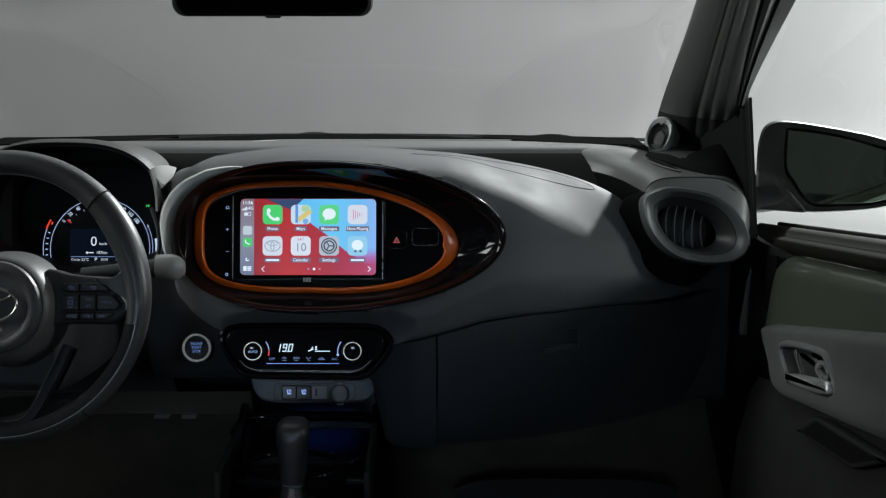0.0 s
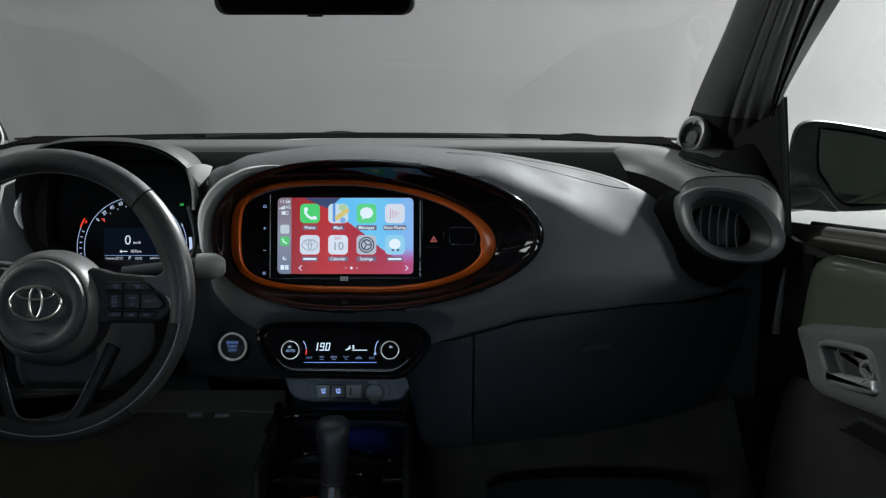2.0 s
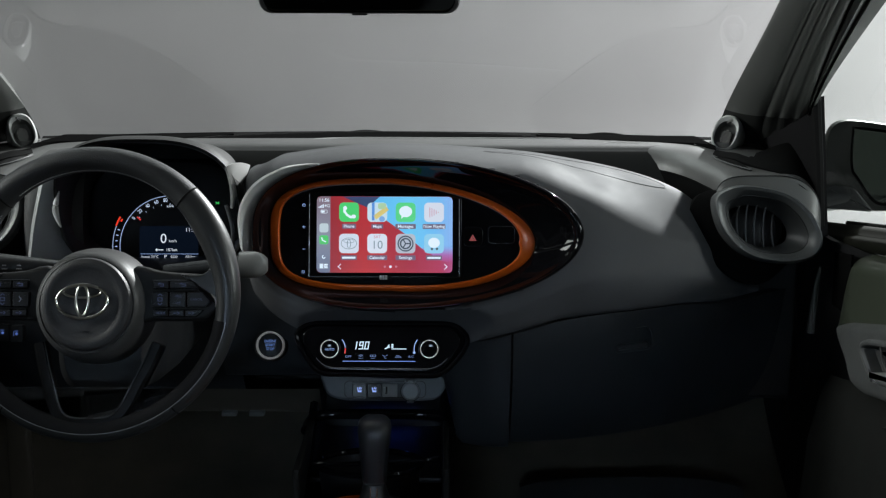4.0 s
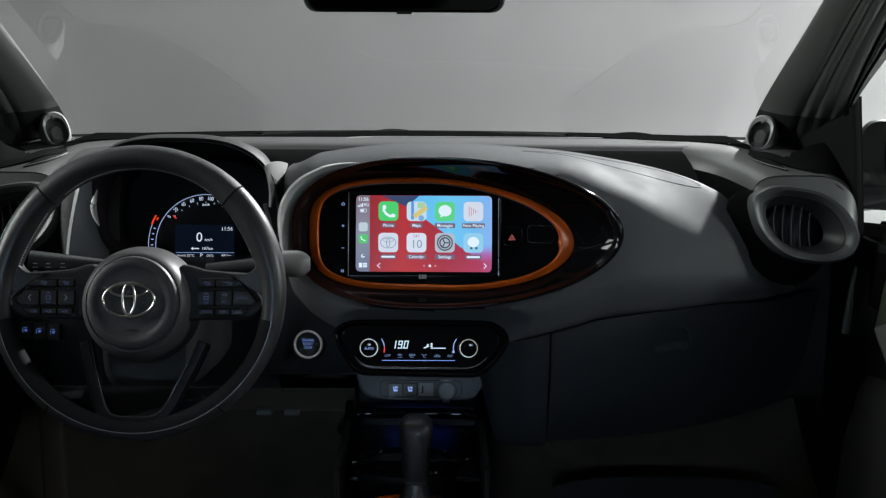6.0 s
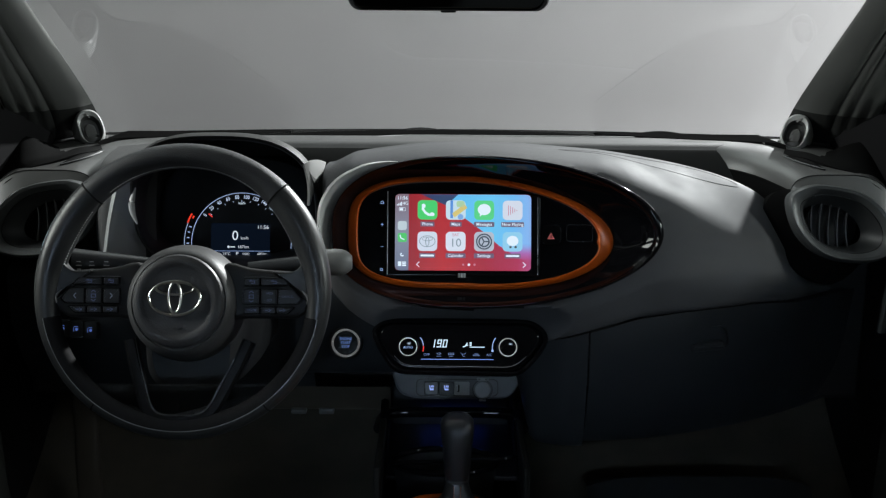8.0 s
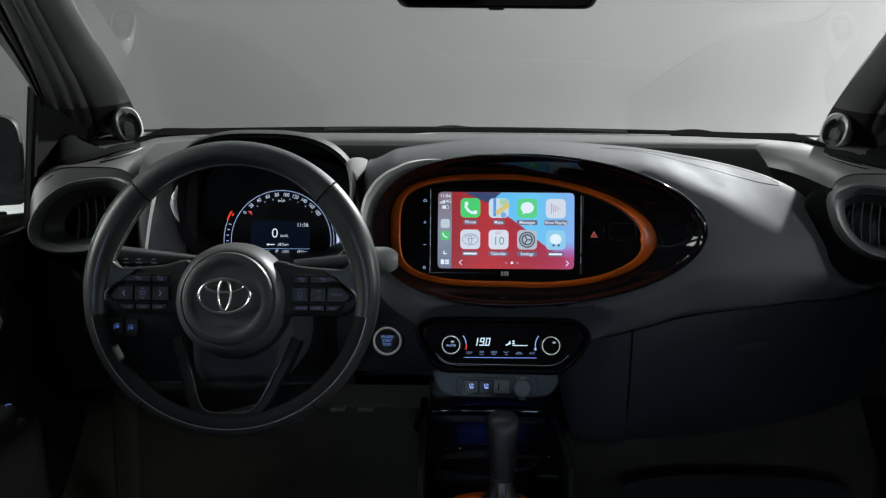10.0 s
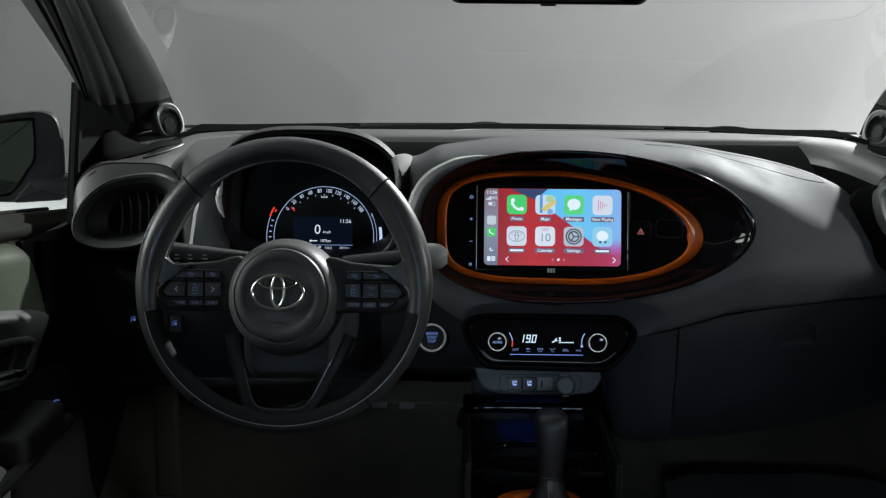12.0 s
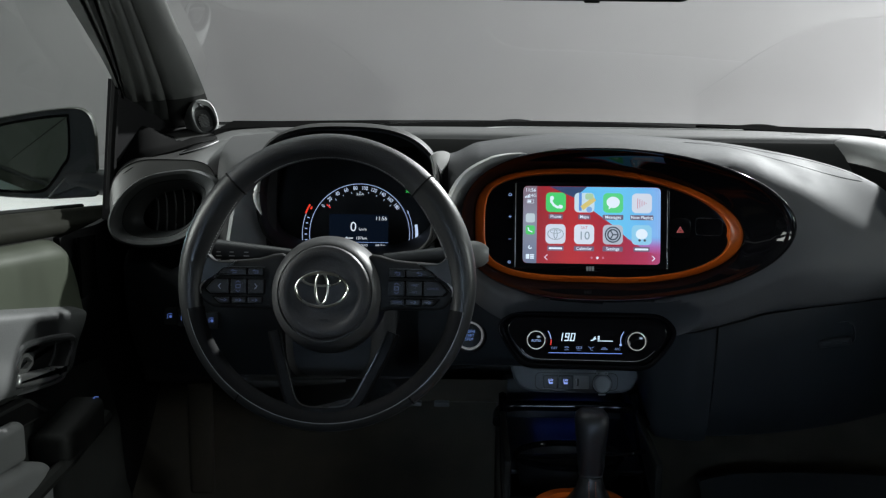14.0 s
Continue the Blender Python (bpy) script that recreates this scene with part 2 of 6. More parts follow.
def ease(x, xs, vs):
    """A smooth value between knots."""
    if x <= xs[0]:
        return vs[0]
    for i in range(len(xs) - 1):
        if x <= xs[i + 1]:
            h = xs[i + 1] - xs[i]
            def slope(j):
                if j <= 0 or j >= len(xs) - 1:
                    return 0.0
                a, b = (vs[j] - vs[j - 1]) / (xs[j] - xs[j - 1]), (vs[j + 1] - vs[j]) / (xs[j + 1] - xs[j])
                return 0.0 if a * b <= 0 else 2 * a * b / (a + b)
            t = (x - xs[i]) / h
            m0, m1 = slope(i) * h, slope(i + 1) * h
            return vs[i] * (2 * t ** 3 - 3 * t * t + 1) + m0 * (t ** 3 - 2 * t * t + t) + vs[i + 1] * (3 * t * t - 2 * t ** 3) + m1 * (t ** 3 - t * t)
    return vs[-1]


def panel(x, y, z, tilt):
    """Axes for a face that leans back by tilt degrees: x right, y up the face, z out of it towards the cabin."""
    s, c = math.sin(radians(tilt)), math.cos(radians(tilt))
    return Matrix(((1, 0, 0, x), (0, s, -c, y), (0, c, s, z), (0, 0, 0, 1)))


def words(name, text, size, m, material, parent, x=0.0, y=0.0, w=0.0, align="CENTER", thick=0.0, shear=0.0, squeeze=1.0):
    cu = bpy.data.curves.new("text", "FONT")
    cu.body, cu.size, cu.align_x, cu.align_y, cu.extrude, cu.shear, cu.offset = text, size, align, "CENTER", 0.0001, shear, thick
    cu.resolution_u = 3
    tmp = new("text", cu)
    me = bpy.data.meshes.new_from_object(tmp.evaluated_get(bpy.context.evaluated_depsgraph_get()))
    bpy.data.objects.remove(tmp)
    bpy.data.curves.remove(cu)
    bm = bmesh.new()
    bm.from_mesh(me)
    bpy.data.meshes.remove(me)
    return part(name, moved(bm, m @ Matrix.Translation((x, y, w)) @ Matrix.Diagonal((squeeze, 1, 1, 1))), material, parent)


def strokes(lines, r, w):
    """Flat drawn lines for small symbols: polylines of (x, y)."""
    out = []
    for ln in lines:
        for (x0, y0), (x1, y1) in zip(ln[:-1], ln[1:]):
            d = Vector((x1 - x0, y1 - y0)).normalized() * r
            q = [(x0 - d.x + d.y, y0 - d.y - d.x), (x1 + d.x + d.y, y1 + d.y - d.x), (x1 + d.x - d.y, y1 + d.y + d.x), (x0 - d.x - d.y, y0 - d.y + d.x)]
            out.append(loft([[(a, b, w - 0.0002) for a, b in q], [(a, b, w) for a, b in q]], cap0=True, cap1=True))
    return join(*out)


# the studio
def studio():
    f = box(-9, 9, -7, 12, -0.1, 0.0, 0)
    tagged(part("ground", f, FLOORP), "smooth light grey painted studio floor", "floor", kind="structure")
    prof = [(9.0 + 0.6 * math.sin(radians(a)), 0.602 - 0.6 * math.cos(radians(a))) for a in range(0, 91, 10)] + [(9.6, 6.0)]
    w = loft([[(x, y, z) for y, z in prof] for x in (-9, -4, 0, 4, 9)], closed=False)
    tagged(part("wall_front", solid(w, 0.1), WALLP), "plain grey curved studio backdrop wall", "backdrop", kind="structure")
    for n, b in (("wall_side", (-9.1, -9, -7, 12, 0, 6)), ("wall_side", (9, 9.1, -7, 12, 0, 6)), ("wall_back", (-9, 9, -7.1, -7, 0, 6))):
        tagged(part(n, box(*b, 0), BLACKOUT), "dark draped studio wall", "wall", kind="structure")
    tagged(part("ceiling", box(-9, 9, -7, 12, 6, 6.1, 0), mat("studio_ceiling", (0.05, 0.05, 0.05), 0.9)), "dark studio ceiling above the lamps", "ceiling", kind="structure")


studio()

# the cabin shell
def shell():
    floor = spline([(0, -1.2, 0.26), (0, 1.3, 0.26), (0, 1.75, 0.30), (0, 2.05, 0.42), (0, 2.25, 0.62), (0, 2.32, 1.0)], 5)
    bm = loft([[(x, p.y, p.z) for p in floor] for x in (-0.99, -0.6, -0.3, 0.1, 0.56)], closed=False)
    tagged(part("cabin_floor", solid(bm, 0.02), CARPET), "black carpeted cabin floor and firewall", "floor", kind="structure")
    head = spline([(0, -1.2, 1.40), (0, -0.6, 1.45), (0, 0.6, 1.47), (0, 1.12, 1.44), (0, 1.26, 1.40)], 5)
    bm = loft([[(C + dx, p.y, p.z - 0.5 * dx * dx * 0.3) for p in head] for dx in (-0.66, -0.4, 0, 0.4, 0.66)], closed=False)
    tagged(part("headliner", solid(bm, 0.06), HEAD), "grey cloth headliner under the roof", "ceiling", kind="structure")
    for b in ((-0.99, 0.56, -1.28, -1.2, 0.2, 0.95), (-0.99, -0.80, -1.28, -1.2, 0.954, 1.42), (0.37, 0.56, -1.28, -1.2, 0.954, 1.42)):
        tagged(part("rear_wall", box(*b, 0.01), DARK), "dark rear cabin wall round the tailgate window", "wall", kind="structure")
    for s in (1, -1):
        x = C + 0.74 * s
        tagged(part("rear_side_wall", box(min(x, x + 0.05 * s), max(x, x + 0.05 * s), -1.25, 0.98, 0.2, 1.04, 0.02), DARK), "dark rear side wall of the cabin", "wall", kind="structure")
    # windscreen, bowed and raked
    rows = []
    for k in range(9):
        t = k / 8
        y, z, hw = 2.56 - 1.28 * t, 0.968 + 0.50 * t + 0.016 * math.sin(math.pi * t), 0.68 - 0.13 * t
        rows.append([(C + hw * q, y - 0.10 * q * q * (1 - 0.4 * t), z - 0.015 * q * q) for q in [i / 6 - 1 for i in range(13)]])
    ws = tagged(part("windscreen", loft(rows, closed=False), SCREEN), "clear raked windscreen with a black lower border", "windscreen", kind="structure")
    ws.visible_shadow = False
    low = []
    for q in [i / 12 - 1 for i in range(25)]:
        y = 2.53 - 0.10 * q * q
        low.append([(C + 0.69 * q, y + dy, z) for dy, z in ((0.05, 0.93), (0.02, 1.003 - 0.002 * q * q), (0.0, 1.006 - 0.002 * q * q), (-0.06, 0.985), (-0.06, 0.93))])
    tagged(part("windscreen_border", loft(low, closed=False), FRIT), "black border along the windscreen foot", "trim", kind="structure")


def wiper(x0, x1):
    """A wiper whose bowed middle just shows above the border."""
    w = thing("wiper", (x0, 2.58, 0.99), "black windscreen wiper resting at the foot of the glass", "wiper", "windscreen wipers")
    n, xc = 24, (x0 + x1) / 2
    row = [(x0 - 0.12 + (x1 - x0 + 0.24) * k / n) for k in range(n + 1)]
    arch = lambda x: 2.575 - 0.1 * ((x - C) / 0.68) ** 2
    part("blade", tube([(x, arch(x), 0.984 + 0.017 * math.exp(-((x - xc) / 0.075) ** 2)) for x in row], 0.004, 8), RUBBER, w)
    part("arm", tube([(x, arch(x) + 0.012, 0.984 + 0.013 * math.exp(-((x - xc) / 0.06) ** 2)) for x in row[4:-8]], 0.005, 8), RUBBER, w)


# doors, pillars, vents and mirrors are alike on both sides
def shared(name, *args, **kw):
    """One material for both sides."""
    return bpy.data.materials.get(name) or mat(name, *args, **kw)


def belt(y):
    return 0.899 + 0.135 * (2.02 - y)


def split(y):
    return 0.803 + 0.235 * (1.74 - y)


def a_pillar():
    I = spline([(0.385, 2.20, 1.0), (0.368, 2.06, 1.09), (0.341, 1.656, 1.269), (0.29, 1.24, 1.43)], 8)
    M = spline([(0.505, 2.05, 0.97), (0.467, 1.93, 1.085), (0.402, 1.56, 1.262), (0.355, 1.16, 1.43)], 8)
    rows = []
    for a, b in zip(I, M):
        d = b - a
        out = Vector((0.55, 0.62, 0.56)) * 0.05
        inn = Vector((-0.45, -0.85, -0.25))
        flutes = ((0.05, 0.004), (0.14, 0.009), (0.28, 0.0135), (0.42, 0.0145), (0.50, 0.0125), (0.53, 0.0085), (0.57, 0.0120), (0.64, 0.0120), (0.68, 0.0070), (0.72, 0.0100), (0.80, 0.0095), (0.84, 0.0040), (0.89, 0.0060), (0.95, 0.0040))
        rows.append([a + out, a, *[a + f * d + h * inn for f, h in flutes], b, b + out])
    p = thing("a_pillar", (0.45, 2.1, 0.98), "grey plastic trim of the windscreen pillar", "pillar trim", kind="structure")
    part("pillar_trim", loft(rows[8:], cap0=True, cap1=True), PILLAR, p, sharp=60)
    # lower rows take a darker material for the shade at the pillar's foot
    part("pillar_foot_shaded", loft(rows[:9], cap0=True), shared("pillar_foot_shade", (0.024, 0.025, 0.024), 0.65, spec=0.2, grain=0.3), p, "foot of the pillar, darkened for shade", sharp=60)
    # black sheet added to darken the dash corner below the pillar
    low = spline([(0.334, 1.985, 1.0215), (0.345, 1.960, 1.0200), (0.362, 1.938, 1.0180), (0.388, 1.908, 1.0105), (0.418, 1.888, 1.003), (0.448, 1.874, 0.986), (0.475, 1.876, 0.965), (0.492, 1.884, 0.94)], 4)
    skirt = []
    for q in low:
        h = min(1.0, max(0.0, (q.x - 0.375) / 0.06))
        skirt.append([q + Vector(o) for o in ((0, 0.004, -0.014), (0, 0, 0), (0.004, 0.010, 0.003 + 0.002 * h), (0.012, 0.032, 0.004 + 0.008 * h), (0.024, 0.085, 0.004 + 0.046 * h))])
    part("corner_dark_sheet", loft(skirt, closed=False), shared("corner_sheet_black", (0.005, 0.005, 0.005), 0.75, spec=0.1), p, "black sheet added over the dark dash corner")
    edge = spline([(0.342, 1.998, 0), (0.335, 2.020, 0), (0.322, 2.042, 0), (0.300, 2.058, 0), (0.262, 2.075, 0), (0.22, 2.105, 0), (0.17, 2.16, 0), (0.12, 2.24, 0), (0.06, 2.34, 0)], 4)
    border = [[(q.x, q.y, 1.0265 - 0.03 * max(0.0, q.y - 2.05)), (q.x, q.y + 0.003, 1.0335 - 0.05 * max(0.0, q.y - 2.04)), (q.x + 0.01, 0.5 * q.y + 0.5 * 2.44, 1.0285 - 0.016 * (q.y - 2.0) / 0.36), (q.x + 0.02, 2.44, 1.005)] for q in edge]
    part("glass_border", loft(border, closed=False), FRIT, p, "black border curving down at the windscreen corner")
    O = spline([(0.484, 1.915, 1.05), (0.468, 1.885, 1.115), (0.438, 1.517, 1.272), (0.405, 1.1, 1.43)], 8)
    rows = []
    for a, b in zip(M, O):
        d = b - a
        rows.append([a + Vector((0.03, 0.05, 0.03)), a + 0.06 * d + Vector((0, -0.004, -0.002)), a + 0.3 * d + Vector((-0.004, -0.012, 0)), a + 0.45 * d, a + 0.5 * d + Vector((-0.002, -0.014, 0)), a + 0.9 * d + Vector((0, -0.012, 0)), b, b + Vector((-0.004, 0.05, 0.01))])
    part("door_frame", loft(rows, cap0=True, cap1=True), mat("door_frame_black", (0.03, 0.031, 0.029), 0.4), p, "black painted window frame of the door", sharp=25)


def tweeter():
    t = thing("tweeter", (0.38, 2.08, 1.0), "small grey oval tweeter with metal mesh at the pillar foot", "speaker", "tweeters")
    m = Matrix.Translation((0.3655, 2.030, 1.051)) @ Matrix.Rotation(radians(-22), 4, "Z") @ panel(0, 0, 0, 18) @ Matrix.Rotation(radians(-14), 4, "Z")
    out = oval(0, 0, 0.024, 0.022, 0.033, 0.031, 2.4, 2.4, 40)
    rings = []
    for s, w in ((1.05, -0.05), (1.0, -0.004), (0.95, 0.003), (0.85, 0.006), (0.73, 0.004), (0.60, -0.008)):
        rings.append([(x * s, y * s - (0.0035 if s < 0.8 else 0), w) for x, y in out])
    part("bezel", moved(loft(rings[:5], cap0=True), m), shared("tweeter_grey", (0.42, 0.425, 0.42), 0.35), t)
    part("dish", moved(loft(rings[4:], cap1=True), m), shared("tweeter_dish", (0.07, 0.071, 0.070), 0.4), t, "dark dished centre")
    part("grille", moved(slab(oval(0, -0.005, 0.0095, 0.0095, 0.0135, 0.0135, 2, 2, 32), -0.009, -0.004, 0.003), m), BLACK, t, "dark perforated metal mesh")
    dots = []
    for i in range(-6, 7):
        for j in range(-9, 10):
            x, y = (i + 0.5 * (j % 2)) * 0.0026, -0.005 + j * 0.0023
            if (x / 0.0085) ** 2 + ((y + 0.005) / 0.0125) ** 2 < 1:
                dots.append(loft([[(a, b, -0.0045) for a, b in circle(x, y, 0.0010, 6)], [(a, b, -0.0026) for a, b in circle(x, y, 0.0008, 6)]], cap1=True))
    tagged(part("mesh", moved(join(*dots), m), MESHM, t), kind="stuff")
    part("mark", moved(strokes([[(-0.003, 0.018), (0.001, 0.024)]], 0.0013, 0.0065), m), SILVER, t, "tiny silver mark")
    # foot that blends into the dash corner
    foot = []
    for k in range(8):
        s = k / 7
        foot.append([(0.366 + 0.024 * math.cos(a) * (1 + 0.35 * s) + 0.010 * s, 2.050 + 0.024 * math.sin(a), 1.036 - 0.045 * s) for a in [2 * math.pi * i / 20 for i in range(20)]])
    part("foot", loft(foot, cap0=True, cap1=True), shared("tweeter_foot_grey", (0.12, 0.122, 0.12), 0.4), t)


def vent_pod():
    p = thing("vent_pod", (0.40, 1.85, 0.86), "grey teardrop air vent pod at the dashboard end", "air vent", "side air vents")
    m = panel(0.391, 1.842, 0.926, 14) @ Matrix.Rotation(radians(-12), 4, "Z")

    def egg(s, dx=0.0, dy=0.0):
        knots = ((0.0885, -0.006), (0.077, 0.019), (0.049, 0.044), (0.0105, 0.0575), (-0.048, 0.0545), (-0.080, 0.038), (-0.0885, 0.020), (-0.0735, -0.014), (-0.041, -0.042), (-0.002, -0.0535), (0.0495, -0.0470), (0.081, -0.0300))
        return [(dx + s * p.x, 0.002 + dy + s * (p.y - 0.002)) for p in closed_spline([(x, y, 0) for x, y in knots], 5)]
    # a broad funnel: outer roll, lip, inner cone
    rings = [[(x, y, w) for x, y in egg(s, dx, dy)] for s, dx, dy, w in ((1.03, 0, 0, -0.03), (1.02, 0, 0, -0.006), (1.0, 0, 0, 0.003), (0.96, 0, 0, 0.0065), (0.89, 0.0, 0, 0.005), (0.80, 0.0005, 0, -0.003), (0.765, 0.001, 0, -0.008))]
    part("ring", moved(loft(rings), m), SATIN, p)
    rings = [[(x, y, w) for x, y in egg(s, dx, dy)] for s, dx, dy, w in ((0.755, 0.001, 0.0, -0.0085), (0.70, 0.002, 0.0, -0.016), (0.62, -0.002, 0.0, -0.026), (0.545, -0.006, -0.001, -0.036))]
    part("funnel", moved(loft(rings), m), shared("vent_funnel_grey", (0.040, 0.042, 0.043), 0.40), p)
    part("lip_seam", moved(tube([(x, y, -0.0078) for x, y in egg(0.76, 0.001)], 0.0008, 6, True), m), BLACK, p, "fine dark seam inside the ring")
    nx, ny = -0.008, -0.001
    c0 = circle(nx, ny, 0.041, 40)
    part("nozzle", moved(loft([[(x, y, -0.033) for x, y in c0], [(x, y, -0.070) for x, y in c0]], cap1=True), m), BLACK, p)
    for k in range(5):
        u = nx + (k - 2.0) * 0.0140
        h = math.sqrt(max(0, 0.040 ** 2 - (u - nx) ** 2)) * 0.97
        rows = []
        for i in range(11):
            v = -1 + 2 * i / 10
            bow = 0.007 * (1 - v * v)
            rows.append([(u - bow * 0.8 - 0.006 * v + a, ny + v * h, -0.034 + bow + b) for a, b in ((0, 0), (0.0017, 0.0006), (0.0044, -0.016), (0.0032, -0.017))])
        part("slat", moved(loft(rows, cap0=True, cap1=True), m), shared("vent_slat", (0.13, 0.13, 0.132), 0.3), p)
    # black collar sheet standing for the shade between the pod and the dash
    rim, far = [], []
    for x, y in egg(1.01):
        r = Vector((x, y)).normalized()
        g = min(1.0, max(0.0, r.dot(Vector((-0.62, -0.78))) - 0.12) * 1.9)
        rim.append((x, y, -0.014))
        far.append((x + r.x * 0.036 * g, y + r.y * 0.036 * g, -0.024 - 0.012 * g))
    part("collar", moved(loft([rim, far, [(x, y, w - 0.03) for x, y, w in far]]), m), shared("gap_shade_black", (0.0035, 0.0035, 0.0036), 0.8, spec=0.05), p, "black sheet for the shaded gap round the pod")
    # shoulder that runs back into the deck
    secs = [(1.845, 0.318, 0.474, 0.868, 0.986), (1.875, 0.316, 0.484, 0.860, 1.000), (1.925, 0.301, 0.495, 0.85, 1.0115), (1.975, 0.276, 0.502, 0.85, 1.0205), (2.015, 0.238, 0.505, 0.85, 1.0265), (2.045, 0.175, 0.505, 0.85, 1.0295), (2.075, 0.06, 0.505, 0.85, 1.0312), (2.30, 0.0, 0.505, 0.85, 1.012)]
    ys = [s[0] for s in secs]
    fine = [1.845, 1.875] + [1.875 + 0.0125 * k for k in range(1, 17)] + [2.13, 2.2, 2.30]
    rings = []
    for y, x0, x1, z0, z1 in [(y, *[ease(y, ys, [s[k] for s in secs]) for k in range(1, 5)]) for y in fine]:
        cx, cz = x0 * 0.45 + x1 * 0.55, (z0 + z1) / 2
        rings.append([(a, y + 0.05 * (b - 0.926), b) for a, b in oval(cx, cz, cx - x0, x1 - cx, z1 - cz, cz - z0, 5.0, 2.4, 60)])
    # flank faces are split off and blackened for the shade in the gap
    part("shoulder_flank_shade", loft([r[27:58] for r in rings[1:]], closed=False), shared("gap_shade_black", (0.0035, 0.0035, 0.0036), 0.8, spec=0.05), p, "flank of the pod shoulder, blackened for shade")
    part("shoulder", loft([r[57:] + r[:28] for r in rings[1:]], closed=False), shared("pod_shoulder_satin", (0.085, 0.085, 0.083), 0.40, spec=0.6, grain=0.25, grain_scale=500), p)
    part("seam", tube([(a, b - 0.001, c) for a, b, c in rings[1]], 0.0009, 6, True), BLACK, p)
    slot = [(0.331 + 0.045 * k / 10, 1.975 - 0.080 * k / 10, 1.0175 - 0.0115 * k / 10) for k in range(11)]
    part("demister_slot", tube(slot, lambda t: 0.0012 + 0.0055 * math.sin(math.pi * t), 10), shared("slot_black", (0.004, 0.004, 0.004), 0.7, spec=0.1), p, "narrow black side demister slot")
    part("slot_lip", tube([(a - 0.006 * math.sin(math.pi * i / 10), b - 0.006 * math.sin(math.pi * i / 10), c + 0.0012) for i, (a, b, c) in enumerate(slot)], 0.0012, 6), SATIN, p, "fine satin lip of the slot")
    first = [m @ Vector((x, y, -0.012)) for x, y in egg(1.015)]
    part("cap", loft([first, [(a, b - 0.0005, c) for a, b, c in rings[1]]]), mat("pod_cap_grey", (0.08, 0.081, 0.079), 0.42, spec=0.5, grain=0.2) if not FLIP[0] else bpy.data.materials["pod_cap_grey"], p)


def within(poly, x, y):
    """Whether a point lies inside a closed outline."""
    hit = False
    for (x0, y0), (x1, y1) in zip(poly, poly[1:] + poly[:1]):
        if (y0 > y) != (y1 > y) and x < x0 + (y - y0) / (y1 - y0) * (x1 - x0):
            hit = not hit
    return hit


def door(side):
    d = thing("front_door", (0.5, 1.5, 0.3), "closed front door with olive painted upper panel and grey trim", "car door", "front doors")
    rows = []
    for k in range(25):
        s = 1 - k / 24
        row = []
        for v in [j / 16 for j in range(17)]:
            y = 0.98 + ((1.772 if side else 1.812) - (0.055 if side else 0.025) * v * v - 0.98) * s
            zb, zs = belt(y) - 0.035, split(y)
            f = max(0.0, (s - 0.93) / 0.07)
            x = ease(v, [0.0, 0.12, 0.5, 0.8, 0.93, 1.0], [0.486, 0.489, 0.4925, 0.496, 0.507, 0.522])
            row.append((x + 0.014 * f * f, y, zs - 0.02 + (zb - zs + 0.02) * v))
        rows.append(row)
    part("painted_panel", solid(loft(rows, closed=False), 0.002), OLIVE, d, "glossy olive painted steel")
    # window rail: seal and two ledges
    rows = []
    for y in [2.02 - 0.08 * k for k in range(14)]:
        z = belt(y)
        rows.append([(x, y, z + dz) for x, dz in ((0.556, -0.02), (0.553, 0.0), (0.540, 0.004), (0.530, -0.002), (0.528, -0.010), (0.516, -0.012), (0.511, -0.022), (0.519, -0.033), (0.556, -0.036))])
    part("window_rail", loft(rows, cap0=True, cap1=True), mat("door_rail_olive", (0.013, 0.0135, 0.010), 0.8, spec=0.05) if not FLIP[0] else bpy.data.materials["door_rail_olive"], d, "dark olive window rail", sharp=75)
    part("window_seal", tube([(0.553, y, belt(y) + 0.004) for y in [1.95 - 0.1 * k for k in range(10)]], 0.004, 8), RUBBER, d)
    # lower trim, its front edge running back towards the foot
    rows = []
    du, dv = (-0.010, -0.018) if side else (0.0, 0.0)
    cup = [(-0.094, -0.031), (-0.071, -0.042), (-0.021, -0.035), (0.068, -0.016), (0.104, -0.005), (0.1065, 0.005), (0.0775, 0.024), (0.054, 0.031), (-0.008, 0.021), (-0.075, 0.007), (-0.113, -0.003), (-0.122, -0.013)]
    cup = [(v.x, v.y) for v in closed_spline([(a, b, 0) for a, b in cup], 4)]
    for k in range(121):
        s = 1 - k / 120
        row = []
        for v in [j / 32 for j in range(33)]:
            y = 0.98 + ((1.732 if side else 1.768) - 0.03 * max(0.0, 1 - v / 0.12) ** 2 - 0.15 * v ** 1.3 - 0.05 * max(0.0, (v - 0.8) / 0.2) ** 2 - 0.98) * s
            zs, low = split(y) - 0.004, 0.742 + 0.19 * (1.60 - y)
            f = max(0.0, (s - 0.94) / 0.06)
            x = ease(v, [0.0, 0.05, 0.12, 0.5, 0.85, 0.93, 1.0], [0.488, 0.475, 0.470, 0.467, 0.460, 0.462, 0.478])
            row.append((x + 0.012 * f * f, y, zs + (low - 0.012 - zs) * v))
        rows.append(row)
    bm = loft(rows, closed=False)
    hole = inset2(cup, 0.001)
    gone = [f for f in bm.faces if within(hole, 1.480 - du - f.calc_center_median().y, f.calc_center_median().z - 0.808 - dv)]
    bmesh.ops.delete(bm, geom=gone, context="FACES")
    part("trim_panel", solid(bm, 0.002), DOORTRIM, d, "grained mid-grey plastic trim")
    rows = []
    for y in [1.80 - 0.06 * k for k in range(14)]:
        low = 0.742 + 0.19 * (1.60 - y)
